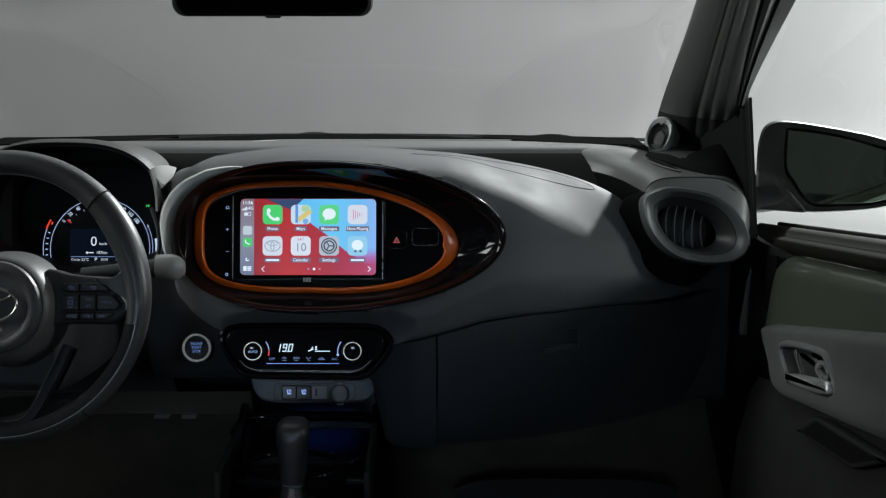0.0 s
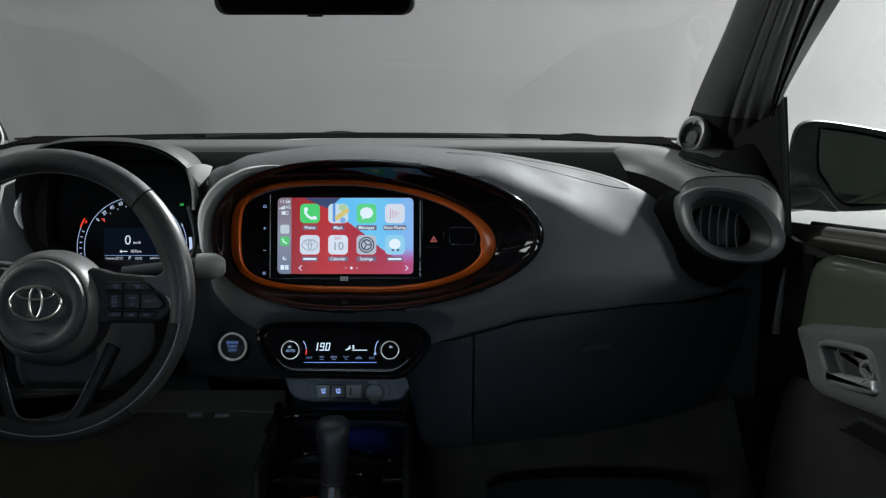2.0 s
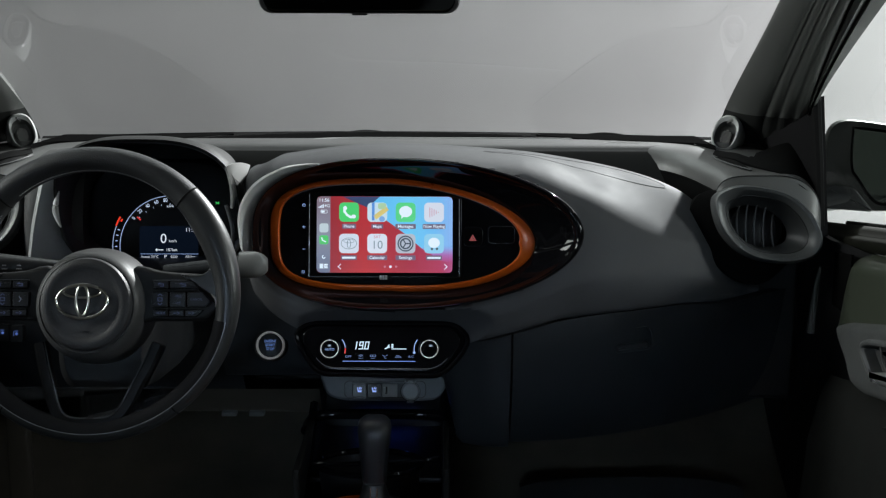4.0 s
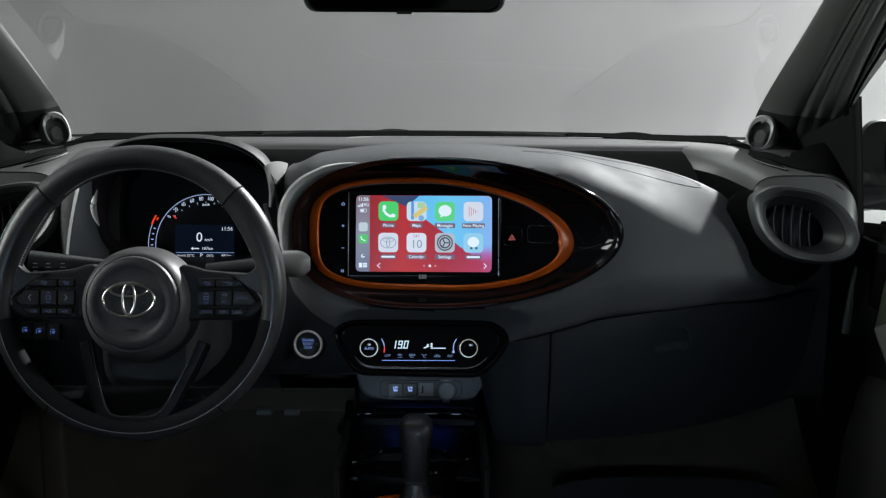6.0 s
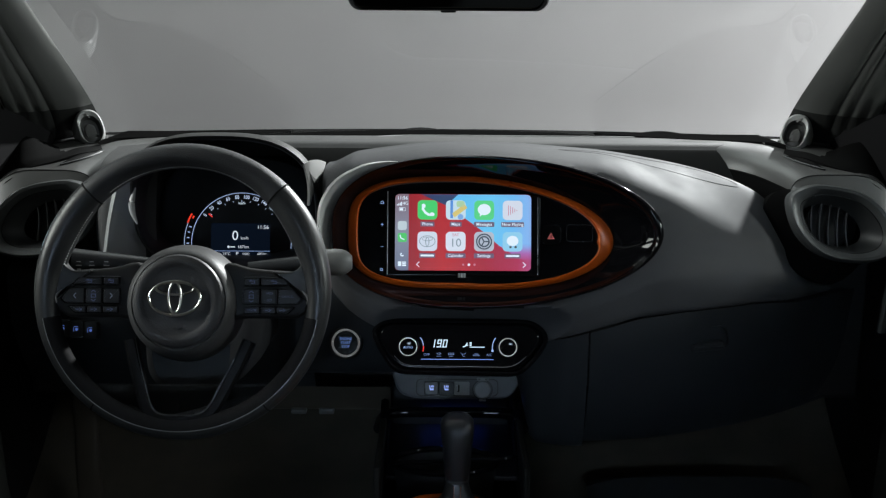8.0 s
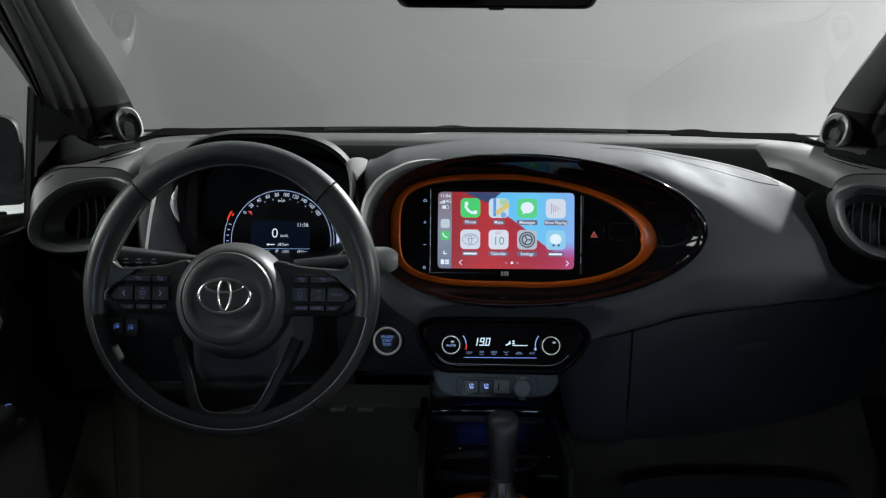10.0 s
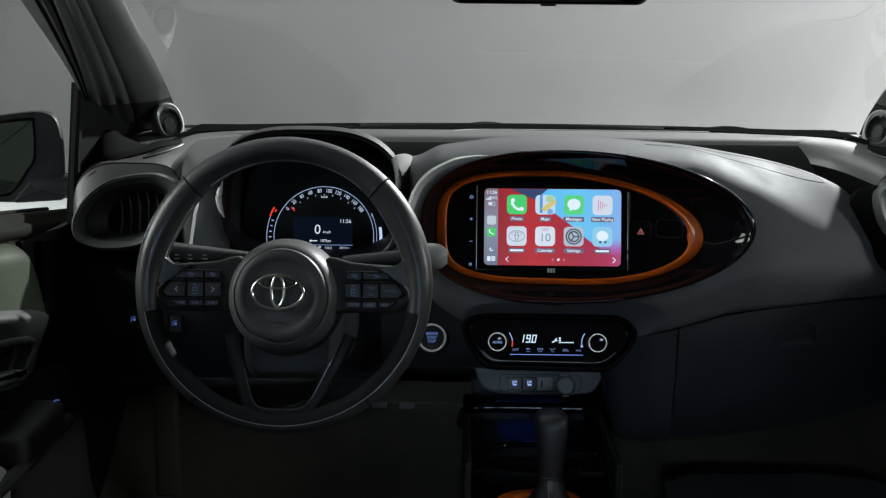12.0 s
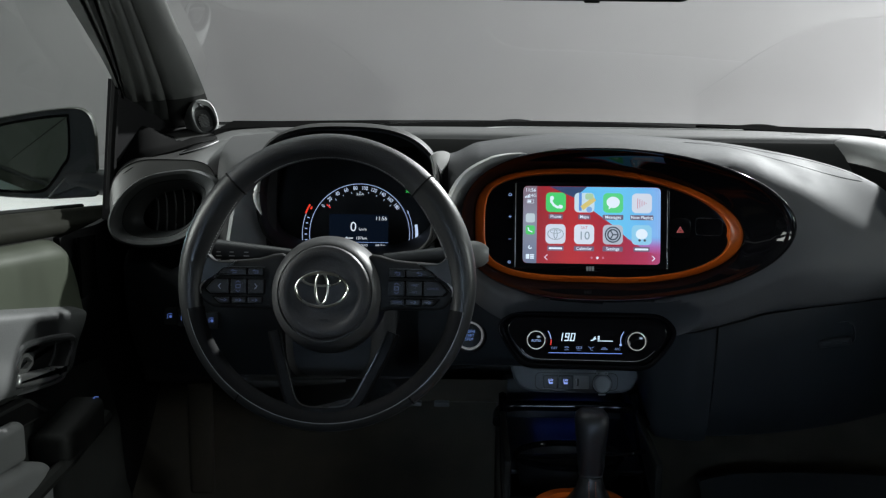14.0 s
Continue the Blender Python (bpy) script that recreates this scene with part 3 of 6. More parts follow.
        rows.append([(x, y, z) for x, z in ((0.492, low - 0.005), (0.478, low - 0.03), (0.470, low - 0.07), (0.462, 0.60), (0.455, 0.50), (0.44, 0.45), (0.44, 0.36), (0.47, 0.30))])
    part("lower_panel", solid(loft(rows, closed=False), 0.002), LOWDOOR, d, "near-black lower door panel")
    # pull recess and inner handle
    mh = Matrix(((0, 0, -1, 0.4655), (-1, 0, 0, 1.480), (0, 1, 0, 0.808), (0, 0, 0, 1))) @ Matrix.Translation((du, dv, 0))
    silver = shared("handle_silver", (0.62, 0.62, 0.61), 0.32, metal=0.75)
    bez = [(inset2(cup, q), w) for q, w in ((-0.0075, -0.004), (-0.006, 0.0015), (-0.003, 0.0026), (0.0, 0.0015), (0.0015, -0.003))]
    part("handle_bezel", moved(loft([[(x, y, w) for x, y in q] for q, w in bez]), mh), shared("handle_bezel_grey", (0.13, 0.132, 0.135), 0.40), d, "satin grey surround of the door pull")
    deep = [[(x, y, w) for x, y in inset2(cup, q)] for q, w in ((0.0013, -0.002), (0.004, -0.016), (0.010, -0.021))]
    part("handle_cup", moved(loft(deep, cap1=True), mh), PODIN, d)
    part("cup_liner", moved(slab(rpoly([(-0.012, 0.002), (0.016, -0.006), (0.044, 0.004), (0.050, 0.022), (-0.030, 0.0125)], 0.004, 4), -0.021, -0.012, 0.004, 3), mh), shared("handle_bezel_grey", (0.13, 0.132, 0.135), 0.40), d, "grey liner of the pull cup")
    part("cup_rib", moved(tube(spline([(-0.076, 0.004, -0.008), (-0.064, -0.011, -0.007), (-0.040, -0.0205, -0.006)], 4), 0.0012, 8), mh), SATIN, d, "fine satin edge in the pull cup")
    bar = [(v.x, v.y) for v in closed_spline([(-0.046, -0.0365, 0), (0.025, -0.0240, 0), (0.088, -0.0080, 0), (0.1025, -0.0015, 0), (0.094, 0.0100, 0), (0.070, 0.0050, 0), (0.030, -0.0065, 0), (-0.036, -0.0215, 0), (-0.073, -0.0310, 0)], 5)]
    part("inner_handle", moved(slab(bar, -0.012, 0.0085, 0.0055, 4), mh), silver, d, "satin silver inner door handle")
    tab = rpoly([(0.040, 0.006), (0.064, 0.003), (0.0915, 0.0120), (0.086, 0.020), (0.072, 0.0285), (0.056, 0.0270), (0.037, 0.014)], 0.006, 4)
    part("lock_tab", moved(ringslab(tab, inset2(tab, 0.0048), -0.014, 0.003), mh), silver, d, "small silver lock tab")
    part("lock_core", moved(slab(inset2(tab, 0.0046), -0.014, -0.003, 0.001), mh), PODIN, d)
    if side:
        rows = []
        for k in range(13):
            y = 1.41 - 0.035 * k
            e, zt = max(0.0, 1 - k / 1.5), 0.694 + 0.22 * (1.41 - y)
            rows.append([(a, y, b) for a, b in rrect(0.452, zt - 0.05, 0.052 * (1 - 0.25 * e), 0.10 * (1 - 0.2 * e), 0.016, 4)])
        part("armrest", loft(rows, cap0=True, cap1=True), shared("armrest_grey", (0.17, 0.172, 0.17), 0.5, grain=0.4), d, "grey padded armrest block")
        part("pull_handle", loft([[(a, y, b) for a, b in rrect(0.450, 0.735 + 0.15 * (1.34 - y), 0.022, 0.05, 0.009, 4)] for y in (1.345, 1.33, 1.25, 1.1)], cap0=True, cap1=True), bpy.data.materials["armrest_grey"], d, "grey pull handle")
        part("switch_pod", box(0.420, 0.470, 1.43, 1.60, 0.655, 0.708, 0.012), LOWDOOR, d, "black window switch pod")
        part("switch_symbol", join(box(0.426, 0.432, 1.587, 1.589, 0.7083, 0.7090, 0), box(0.430, 0.432, 1.581, 1.584, 0.7083, 0.7090, 0)), glow("switch_blue", (0.12, 0.22, 0.7), 0.5), d, "lit blue symbol")
    if side:
        part("pocket_edge", tube(spline([(0.440, 1.66, 0.655), (0.432, 1.55, 0.665), (0.428, 1.45, 0.668), (0.43, 1.3, 0.672)], 4), 0.010, 8), LOWDOOR, d)
    # pull pocket below
    mp = Matrix(((0, 0, -1, 0.467), (-1, 0, 0, 1.345), (0, 1, 0, 0.748), (0, 0, 0, 1)))
    out = rpoly([(-0.165, -0.034), (0.050, -0.004), (0.155, 0.044), (-0.090, 0.010)], 0.012, 5)
    inn = rpoly([(-0.142, -0.0275), (0.046, 0.0005), (0.128, 0.0365), (-0.084, 0.0060)], 0.008, 5)
    k = part("pocket", moved(slab(out, -0.01, 0.003, 0.002), mp), shared("pocket_rim_black", (0.016, 0.0165, 0.016), 0.5, spec=0.3), d, "black rim of the door pocket")
    # flat black plate drawn for the shade inside the pocket
    part("pocket_shade_plate", moved(slab(inn, 0.0, 0.0036, 0.0002), mp), shared("slot_black", (0.004, 0.004, 0.004), 0.7, spec=0.1), k, "flat black plate for the shaded pocket opening")
    # outer skin, seen in the mirror
    rows = []
    for y in [1.98 - 0.1 * k for k in range(22)]:
        z = belt(max(y, 1.0))
        rows.append([(x, y, q) for x, q in ((0.560, z - 0.02), (0.572, z - 0.04), (0.60, z - 0.2), (0.605, 0.55), (0.585, 0.3))])
    part("outer_skin", loft(rows, closed=False), OLIVE, d, "olive painted outer door skin")
    # sail panel and divider bar
    sail = [(0.490, 1.885, 0.90), (0.470, 1.885, 1.122), (0.415, 2.08, 1.085), (0.45, 2.20, 0.92)]
    bm = loft([sail[:2] , sail[3:1:-1]], closed=False)
    part("sail_panel", solid(bm, 0.012), shared("sail_black", (0.012, 0.0118, 0.0125), 0.75, spec=0.06), d, "black triangular corner panel")
    # black sheet added to stand for the deep dark gap before the door
    fill = [[(0.506, y, z) for z in (0.80, 0.85, belt(y) - 0.038)] for y in (1.775, 1.82, 1.90, 2.0, 2.12)]
    part("front_gap_sheet", solid(loft(fill, closed=False), 0.004), shared("gap_sheet_black", (0.004, 0.004, 0.004), 0.8, spec=0.05), d, "black sheet added over the dark gap below the window")
    part("divider_bar", tube([(0.486, 1.882, 0.92), (0.478, 1.882, 1.02), (0.467, 1.882, 1.125)], 0.0075, 8), RUBBER, d)
    # window
    g = part("window_glass", loft([[(0.552, 2.10, belt(2.10) - 0.01), (0.552, 1.0, belt(1.0) - 0.01)], [(0.49, 2.0, 1.17), (0.505, 1.0, 1.25)], [(0.425, 1.5, 1.42), (0.425, 1.0, 1.43)]], closed=False), SIDEGL, d, "clear side window glass")
    g.visible_shadow = False
    part("b_pillar", box(0.41, 0.55, 0.92, 1.0, 0.3, 1.45, 0.02), DARK, d)


def kick_panel():
    k = thing("kick_panel", (0.49, 1.9, 0.3), "black footwell side panel beside the door opening", "trim panel", kind="structure")
    rows = [[(x, y, z) for z in (0.28, 0.55, 0.78, 0.86, 0.90)] for x, y in ((0.53, 1.74), (0.525, 1.80), (0.510, 1.86), (0.500, 2.3))]
    part("side_cover", solid(loft(rows, closed=False), 0.01), BLACK, k)
    if not FLIP[0]:
        part("door_seal", tube([(0.500, 1.905, 0.848), (0.497, 1.911, 0.82), (0.4955, 1.916, 0.78), (0.494, 1.92, 0.735)], lambda t: 0.0035 + 0.004 * t, 8), mat("door_seal_grey", (0.16, 0.155, 0.14), 0.45) if not FLIP[0] else bpy.data.materials["door_seal_grey"], k, "grey rubber door seal")


def side_mirror(x0):
    """The door mirror; x0 is its inner end."""
    s = thing("side_mirror", (x0, 2.02, 0.93), "olive and black door mirror outside the window", "side mirror", "door mirrors")
    m = Matrix.Translation((x0 + 0.125, 2.01, 0.998 if not FLIP[0] else 0.989)) @ Matrix.Rotation(radians(-14), 4, "Z") @ panel(0, 0, 0, 4)
    out = [(v.x, v.y) for v in closed_spline([(x, y, 0) for x, y in ((-0.1180, -0.0735), (-0.030, -0.0770), (0.0755, -0.0655), (0.125, -0.044), (0.138, -0.002), (0.122, 0.034), (0.0685, 0.0540), (0.0070, 0.0660), (-0.0500, 0.0745), (-0.0930, 0.0770), (-0.1140, 0.0670), (-0.1225, 0.0440), (-0.1245, 0.0100), (-0.1230, -0.0600))], 4)]
    hole = [(v.x, v.y) for v in closed_spline([(x, y, 0) for x, y in ((-0.0270, -0.0662), (0.0200, -0.0645), (0.0750, -0.0575), (0.113, -0.038), (0.122, -0.004), (0.108, 0.025), (0.0693, 0.0395), (0.0076, 0.0555), (-0.0700, 0.0655), (-0.0800, 0.0560), (-0.0790, -0.0030), (-0.0655, -0.0265), (-0.0470, -0.0530))], 4)]
    glass_shape = inset2(hole, 0.004)
    cx, cy = 0.005, 0.0

    def ring(sc, w):
        return [(cx + (x - cx) * sc, cy + (y - cy) * sc, w) for x, y in out]
    part("housing", moved(loft([ring(0.45, -0.115), ring(0.75, -0.10), ring(0.94, -0.06), ring(1.0, -0.02), ring(0.995, -0.004), ring(0.97, 0.003)], cap0=True), m), shared("mirror_housing", (0.030, 0.031, 0.026), 0.45, spec=0.4), s)
    rim = [(x, y) for x, y, w in ring(0.97, 0)]
    bm = bmesh.new()
    loops = [[bm.verts.new((x, y, w)) for x, y in q] for q, w in ((rim, 0.003), (hole, 0.0025))]
    edges = [bm.edges.new((a[k], a[(k + 1) % len(a)])) for a in loops for k in range(len(a))]
    bmesh.ops.triangle_fill(bm, edges=edges, use_beauty=True)
    bmesh.ops.recalc_face_normals(bm, faces=bm.faces[:])
    part("face_frame", moved(bm, m), shared("mirror_face_black", (0.012, 0.0125, 0.011), 0.5, spec=0.3), s, "black face frame round the glass")
    part("glass_frame", moved(loft([[(x, y, 0.0025) for x, y in hole], [(x, y, -0.014) for x, y in hole]]), m), BLACK, s)
    tilt = Matrix.Rotation(radians(-5), 4, "Y")
    part("mirror_glass", moved(slab(glass_shape, -0.012, -0.006, 0.001), m @ tilt), MIRROR, s, "clean mirror glass")
    low = rpoly([(-0.1235, -0.0745), (-0.036, -0.0775), (-0.072, -0.036), (-0.1255, -0.034)], 0.010, 4)
    part("lower_cover", moved(slab(low, -0.085, 0.0045, 0.003, 3), m), BLACK, s, "black plastic underside")
    part("stalk", tube([(x0 + 0.06, 2.04, 0.945), (x0 - 0.01, 2.05, 0.935), (x0 - 0.05 if not FLIP[0] else x0 - 0.05, 2.05, 0.93)], 0.022, 12), BLACK, s)


shell()
wiper(-0.335, -0.215)
wiper(0.17, 0.29)
for flipped in (False, True):
    FLIP[0] = flipped
    a_pillar()
    tweeter()
    vent_pod()
    door(flipped)
    kick_panel()
    side_mirror(0.53 if not flipped else 0.545)
FLIP[0] = False

# the dashboard
def seam_y(x):
    return 1.722 + 0.95 * max(0.0, x + 0.05) ** 2 + 0.5 * max(0.0, -0.36 - x) ** 2


CX = [-0.408, -0.36, -0.2, 0.0, 0.106, 0.198, 0.268, 0.31, 0.35, 0.40]


def pad_foot(x):
    return ease(x, [-0.408, -0.39, -0.36, -0.32, -0.26, -0.10, -0.06, 0.024, 0.066, 0.155, 0.24, 0.36], [0.875, 0.845, 0.812, 0.788, 0.772, 0.766, 0.774, 0.794, 0.804, 0.810, 0.8105, 0.80])


def pad_roll(x):
    """Height of the undercut between the pad's lower lobe and the seam."""
    return ease(x, [-0.10, -0.02, 0.03, 0.09, 0.16], [0.013, 0.015, 0.020, 0.030, 0.036])


def pad_profile(x):
    """The soft pad's section at x, from the seam up over the crest and down behind it."""
    zc = ease(x, CX, [1.012, 1.030, 1.0435, 1.034, 1.018, 0.996, 0.968, 0.935, 0.89, 0.85])
    yc = ease(x, [-0.4, -0.2, 0.26, 0.4], [1.90, 1.92, 1.905, 1.95])
    yf = ease(x, [-0.408, -0.36, -0.1, 0.09, 0.264, 0.40], [1.715, 1.708, 1.692, 1.714, 1.80, 1.90])
    ys = seam_y(x) + ease(x, [0.2, 0.45], [0.0, 0.02])
    zb = pad_foot(x)
    back = 0.05 * max(0.0, (-0.384 - x) / 0.024) ** 2
    yf, ys = yf + back, ys + back
    h = zc - zb
    df = ease(x, [-0.3, 0.0, 0.1, 0.264], [0.965, 0.955, 0.86, 0.66])
    yd = yf + (yc - yf) * ease(x, [-0.3, 0.0, 0.1, 0.264], [0.27, 0.28, 0.34, 0.36])
    rh = pad_roll(x)
    fade = ease(x, [0.05, 0.16], [1.0, 0.0])
    low = [Vector(a) * fade + Vector(b) * (1 - fade) for a, b in (
        ((x, ys + 0.004, zb), (x, ys, zb)), ((x, yf + 0.012, zb + 0.45 * rh), (x, 0.5 * (ys + yf), zb + 0.10 * h)),
        ((x, yf, zb + rh + 0.016), (x, yf + 0.002, zb + 0.22 * h)), ((x, yf - 0.002, zb + 0.18 * h + rh), (x, yf + 0.004, zb + 0.34 * h)))]
    return spline([(x, ys + 0.03, zb - 0.006), *low, (x, yf + 0.14 * (yd - yf) + 0.015, zb + ease(x, [0.05, 0.22], [0.55, 0.52]) * h), (x, yd, zb + df * h), (x, yc, zc), (x, yc + 0.045, zc - 0.012), (x, yc + 0.09, zc - 0.06)], 10)


def egg_at(s):
    """Outlines of the oval bezel, from its outer edge (0) to the ring (1), in the screen's frame."""
    k = lambda a, b: a + (b - a) * s
    tip = 0.059 * s
    pts = oval(k(-0.182, -0.190), k(0.003, 0.004), k(0.207, 0.177), k(0.272, 0.213), k(0.110, 0.083), k(0.110, 0.083), k(2.45, 3.3), k(1.95, 2.0), 128)
    return [(x, y - tip * max(0.0, x + 0.19)) for x, y in pts]


FACE = panel(0.0, 1.737, 0.927, 13.4)
CLIMATE = panel(-0.2045, 1.712, 0.7635, 17)


def dashboard():
    d = thing("dashboard", (C, 2.0, 0.6), "dark grey dashboard with gloss black oval bezel and orange ring", "dashboard")
    xs = [-0.408 + 0.808 * k / 200 for k in range(201)]
    bm = loft([pad_profile(x) for x in xs], closed=False)
    inv, ctl = FACE.inverted(), CLIMATE.inverted()
    for v in bm.verts:
        q = inv @ v.co
        dx, dy = (q.x + 0.182) / (0.272 if q.x > -0.182 else 0.207), (q.y - 0.003) / 0.110
        e = 1.95 if q.x > -0.182 else 2.45
        r = (abs(dx) ** e + abs(dy) ** e) ** (1 / e)
        if q.z > -0.06 and r < 1.3:
            top = -0.03 if r < 0.975 else (0.018 if r < 1 else 0.019 + (r - 1.0) * 0.055)
            q.z = min(q.z, top)
            v.co = FACE @ q
        q = ctl @ v.co
        r = (abs((q.x - 0.003) / 0.128) ** 3.6 + abs((q.y - 0.001) / 0.0395) ** 3.6) ** (1 / 3.6)
        if q.z > -0.1 and r < 1.6:
            q.z = min(q.z, -0.006 if r < 1.0 else 0.0015 + (r - 1.0) * 0.075)
            v.co = CLIMATE @ q
    part("dash_pad", bm, SOFT, d, "grained soft-touch grey pad")
    # airbag lid: a fine lens-shaped groove
    ln = []
    for k in range(40):
        a = 2 * math.pi * k / 40
        x = 0.096 + 0.146 * math.cos(a)
        prof = pad_profile(x)
        j = 67.7 + 1.6 * math.cos(a) + (1.5 + 0.9 * math.cos(a)) * math.sin(a)
        i = int(j)
        ln.append(prof[i].lerp(prof[i + 1], j - i) + Vector((0, 0, -0.0004)))
    part("airbag_seam", tube(ln, 0.0009, 6, True), BLACK, d, "fine dark seam of the airbag lid")
    # pale bead added on the deck for its curved reflection in the glass
    u = spline([(-0.365, 2.08, 0), (-0.352, 2.14, 0), (-0.333, 2.205, 0), (-0.29, 2.245, 0), (-0.2, 2.258, 0), (0.0, 2.262, 0), (0.17, 2.255, 0), (0.25, 2.24, 0), (0.285, 2.20, 0), (0.305, 2.14, 0), (0.318, 2.08, 0)], 5)
    part("reflection_bead", tube([(p.x, p.y - 0.055 * (p.x + 0.36), 1.0298 - 0.06 * (p.y - 0.055 * (p.x + 0.36) - 2.075)) for p in u], lambda t: 0.0003 + 0.0021 * min(1.0, 6 * t, 6 * (1 - t)), 8), mat("bead_grey", (0.24, 0.24, 0.24), 0.6), d, "thin pale bead added for its reflection in the glass")
    # deck below the windscreen
    prof = spline([(0, 1.97, 0.90), (0, 2.0, 0.98), (0, 2.035, 1.020), (0, 2.075, 1.030), (0, 2.25, 1.0195), (0, 2.52, 0.985)], 5)
    bm = loft([[(x, p.y + 0.12 * max(0, abs(x - C) - 0.35) ** 2 - 0.10 * ((x - C) / 0.68) ** 2 * max(0, (p.y - 2.1) / 0.4), p.z) for p in prof] for x in [-0.925 + 1.43 * k / 30 for k in range(31)]], closed=False)
    # the deck's front wall is split off and blackened for the shade there
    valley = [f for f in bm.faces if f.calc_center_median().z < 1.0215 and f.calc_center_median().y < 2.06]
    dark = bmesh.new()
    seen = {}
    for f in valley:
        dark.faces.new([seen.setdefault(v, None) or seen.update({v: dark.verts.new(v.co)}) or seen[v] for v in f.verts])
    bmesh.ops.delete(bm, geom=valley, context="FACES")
    part("deck_front_shade", dark, shared("deck_shade_black", (0.018, 0.0185, 0.018), 0.8, spec=0.1), d, "front of the deck, blackened for the shade behind the pad")
    part("upper_deck", bm, DECK, d, "grained grey upper deck below the windscreen")
    # oval bezel
    rings = []
    for s, w in ((-0.04, -0.03), (-0.04, 0.018), (-0.02, 0.027), (0.02, 0.031), (0.07, 0.033), (0.13, 0.031), (0.16, 0.026), (0.2, 0.022), (0.45, 0.011), (0.75, 0.001), (0.96, -0.0065), (1.0, -0.0085), (1.01, -0.014)):
        rings.append([FACE @ Vector((x, y, w)) for x, y in egg_at(s)])
    part("bezel", loft(rings), PIANO, d, "gloss black oval bezel", sharp=60)
    # pale crescent stands in for light caught along the pad's left edge
    rows = []
    for k in range(29):
        f = k / 28
        i = int(42 + 32 * f)
        a, b = egg_at(-0.05)[i], egg_at(-0.05)[i + 1]
        t = Vector((b[0] - a[0], b[1] - a[1])).normalized()
        n = Vector((t.y, -t.x))
        wd = 0.002 + 0.0150 * math.sin(math.pi * f) ** 0.9
        p = Vector(a)
        rows.append([FACE @ Vector((q.x, q.y, w)) for q, w in ((p, 0.010), (p + n * wd * 0.3, 0.012 + wd * 0.8), (p + n * wd, 0.012 + wd * 1.4), (p + n * wd * 1.25, 0.010 + wd * 1.3), (p + n * (wd * 1.3 + 0.002), -0.01))])
    part("bezel_lit_edge", loft(rows, cap0=True, cap1=True), mat("lit_edge_grey", (0.62, 0.62, 0.61), 0.4), d, "pale crescent painted for the lit pad edge beside the bezel")
    # orange ring: a band that rises from the bezel's trough to a crisp inner lip, wider at the pointed end
    outer = egg_at(1.0)
    rings = []
    for f, w in ((-0.02, -0.020), (0.0, -0.0075), (0.25, -0.0045), (0.6, -0.0018), (0.9, -0.0002), (1.0, 0.0), (1.08, -0.0008), (1.10, -0.004), (1.10, -0.022)):
        ring = []
        for k, (x, y) in enumerate(outer):
            a, b = outer[k - 1], outer[(k + 1) % 128]
            n = Vector((a[1] - b[1], b[0] - a[0])).normalized()
            across, down = max(0.0, -n.x) ** 2.2, max(0.0, n.x) ** 3
            wide = 0.0078 + 0.0135 * across + 0.0052 * down
            ring.append(FACE @ Vector((x + n.x * wide * f, y + n.y * wide * f, w)))
        rings.append(ring)
    part("ring", loft(rings), ORANGE, d, "bright orange metallic trim ring", sharp=60)
    q = [(x - 0.002, 0.004 + (y - 0.004) * 0.965) for x, y in egg_at(1.06)]
    part("inner_panel", moved(slab(q, -0.03, -0.013, 0.002), FACE), GLOSS2, d, "gloss black panel inside the ring")
    # panel below the seam on the driver's side, and knee panel
    def lower(x0, x1, n, foot, back, off):
        rows = []
        for k in range(n + 1):
            x = x0 + (x1 - x0) * k / n
            y = seam_y(x) + off(x)
            z1 = foot(x)
            zt = pad_foot(x) - 0.004
            rows.append([(x, y + 0.03, zt), (x, y + 0.008, zt - 0.003), (x, y + 0.006, zt - 0.010), (x, y + 0.012 + 0.25 * back, (zt - 0.01) * 0.4 + 0.6 * z1), (x, y + 0.012 + back, z1), (x, y + 0.05 + back, z1 - 0.01), (x, y + 0.2 + back, z1 + 0.02)])
        return loft([spline(r, 4) for r in rows], closed=False)
    part("centre_panel", lower(-0.45, -0.0105, 44, lambda x: ease(x, [-0.115, -0.085], [0.705, 0.60]), 0.03, lambda x: ease(x, [-0.12, -0.03], [0.03, 0.0])), DARK, d)
    g = part("glovebox", lower(-0.0075, 0.47, 40, lambda x: 0.60, 0.05, lambda x: 0.0), DARK, d, "closed near-black glovebox lid")
    gh = panel(0.176, 1.778, 0.757, 10) @ Matrix.Rotation(radians(7), 4, "Z")
    part("handle", moved(slab(rrect(0, -0.008, 0.052, 0.013, 0.004), -0.010, 0.006, 0.004, 3), gh), DARK, g)
    part("handle_recess", moved(ringslab(rrect(0.006, 0.004, 0.056, 0.034, 0.012, 8), rrect(0.006, 0.004, 0.054, 0.032, 0.011, 8), -0.01, 0.0008), gh), BLACK, g)
    # driver's side lower dash
    rows = []
    for k in range(21):
        x = -0.93 + 0.50 * k / 20
        y = 1.80 + 0.10 * max(0, (-0.75 - x) / 0.18)
        rows.append(spline([(x, y + 0.14, 0.865), (x, y + 0.06, 0.85), (x, y + 0.01, 0.835), (x, y, 0.80), (x, y + 0.02, 0.72), (x, y + 0.075, 0.645), (x, y + 0.09, 0.635), (x, y + 0.25, 0.65)], 4))
    part("driver_panel", loft(rows, closed=False), DARK, d, "near-black panel below the instruments")
    rows = [spline([(x, 1.86, 0.655), (x, 1.868, 0.643), (x, 1.885, 0.615), (x, 1.90, 0.607), (x, 2.0, 0.62)], 4) for x in [-0.60 + 0.29 * k / 10 for k in range(11)]]
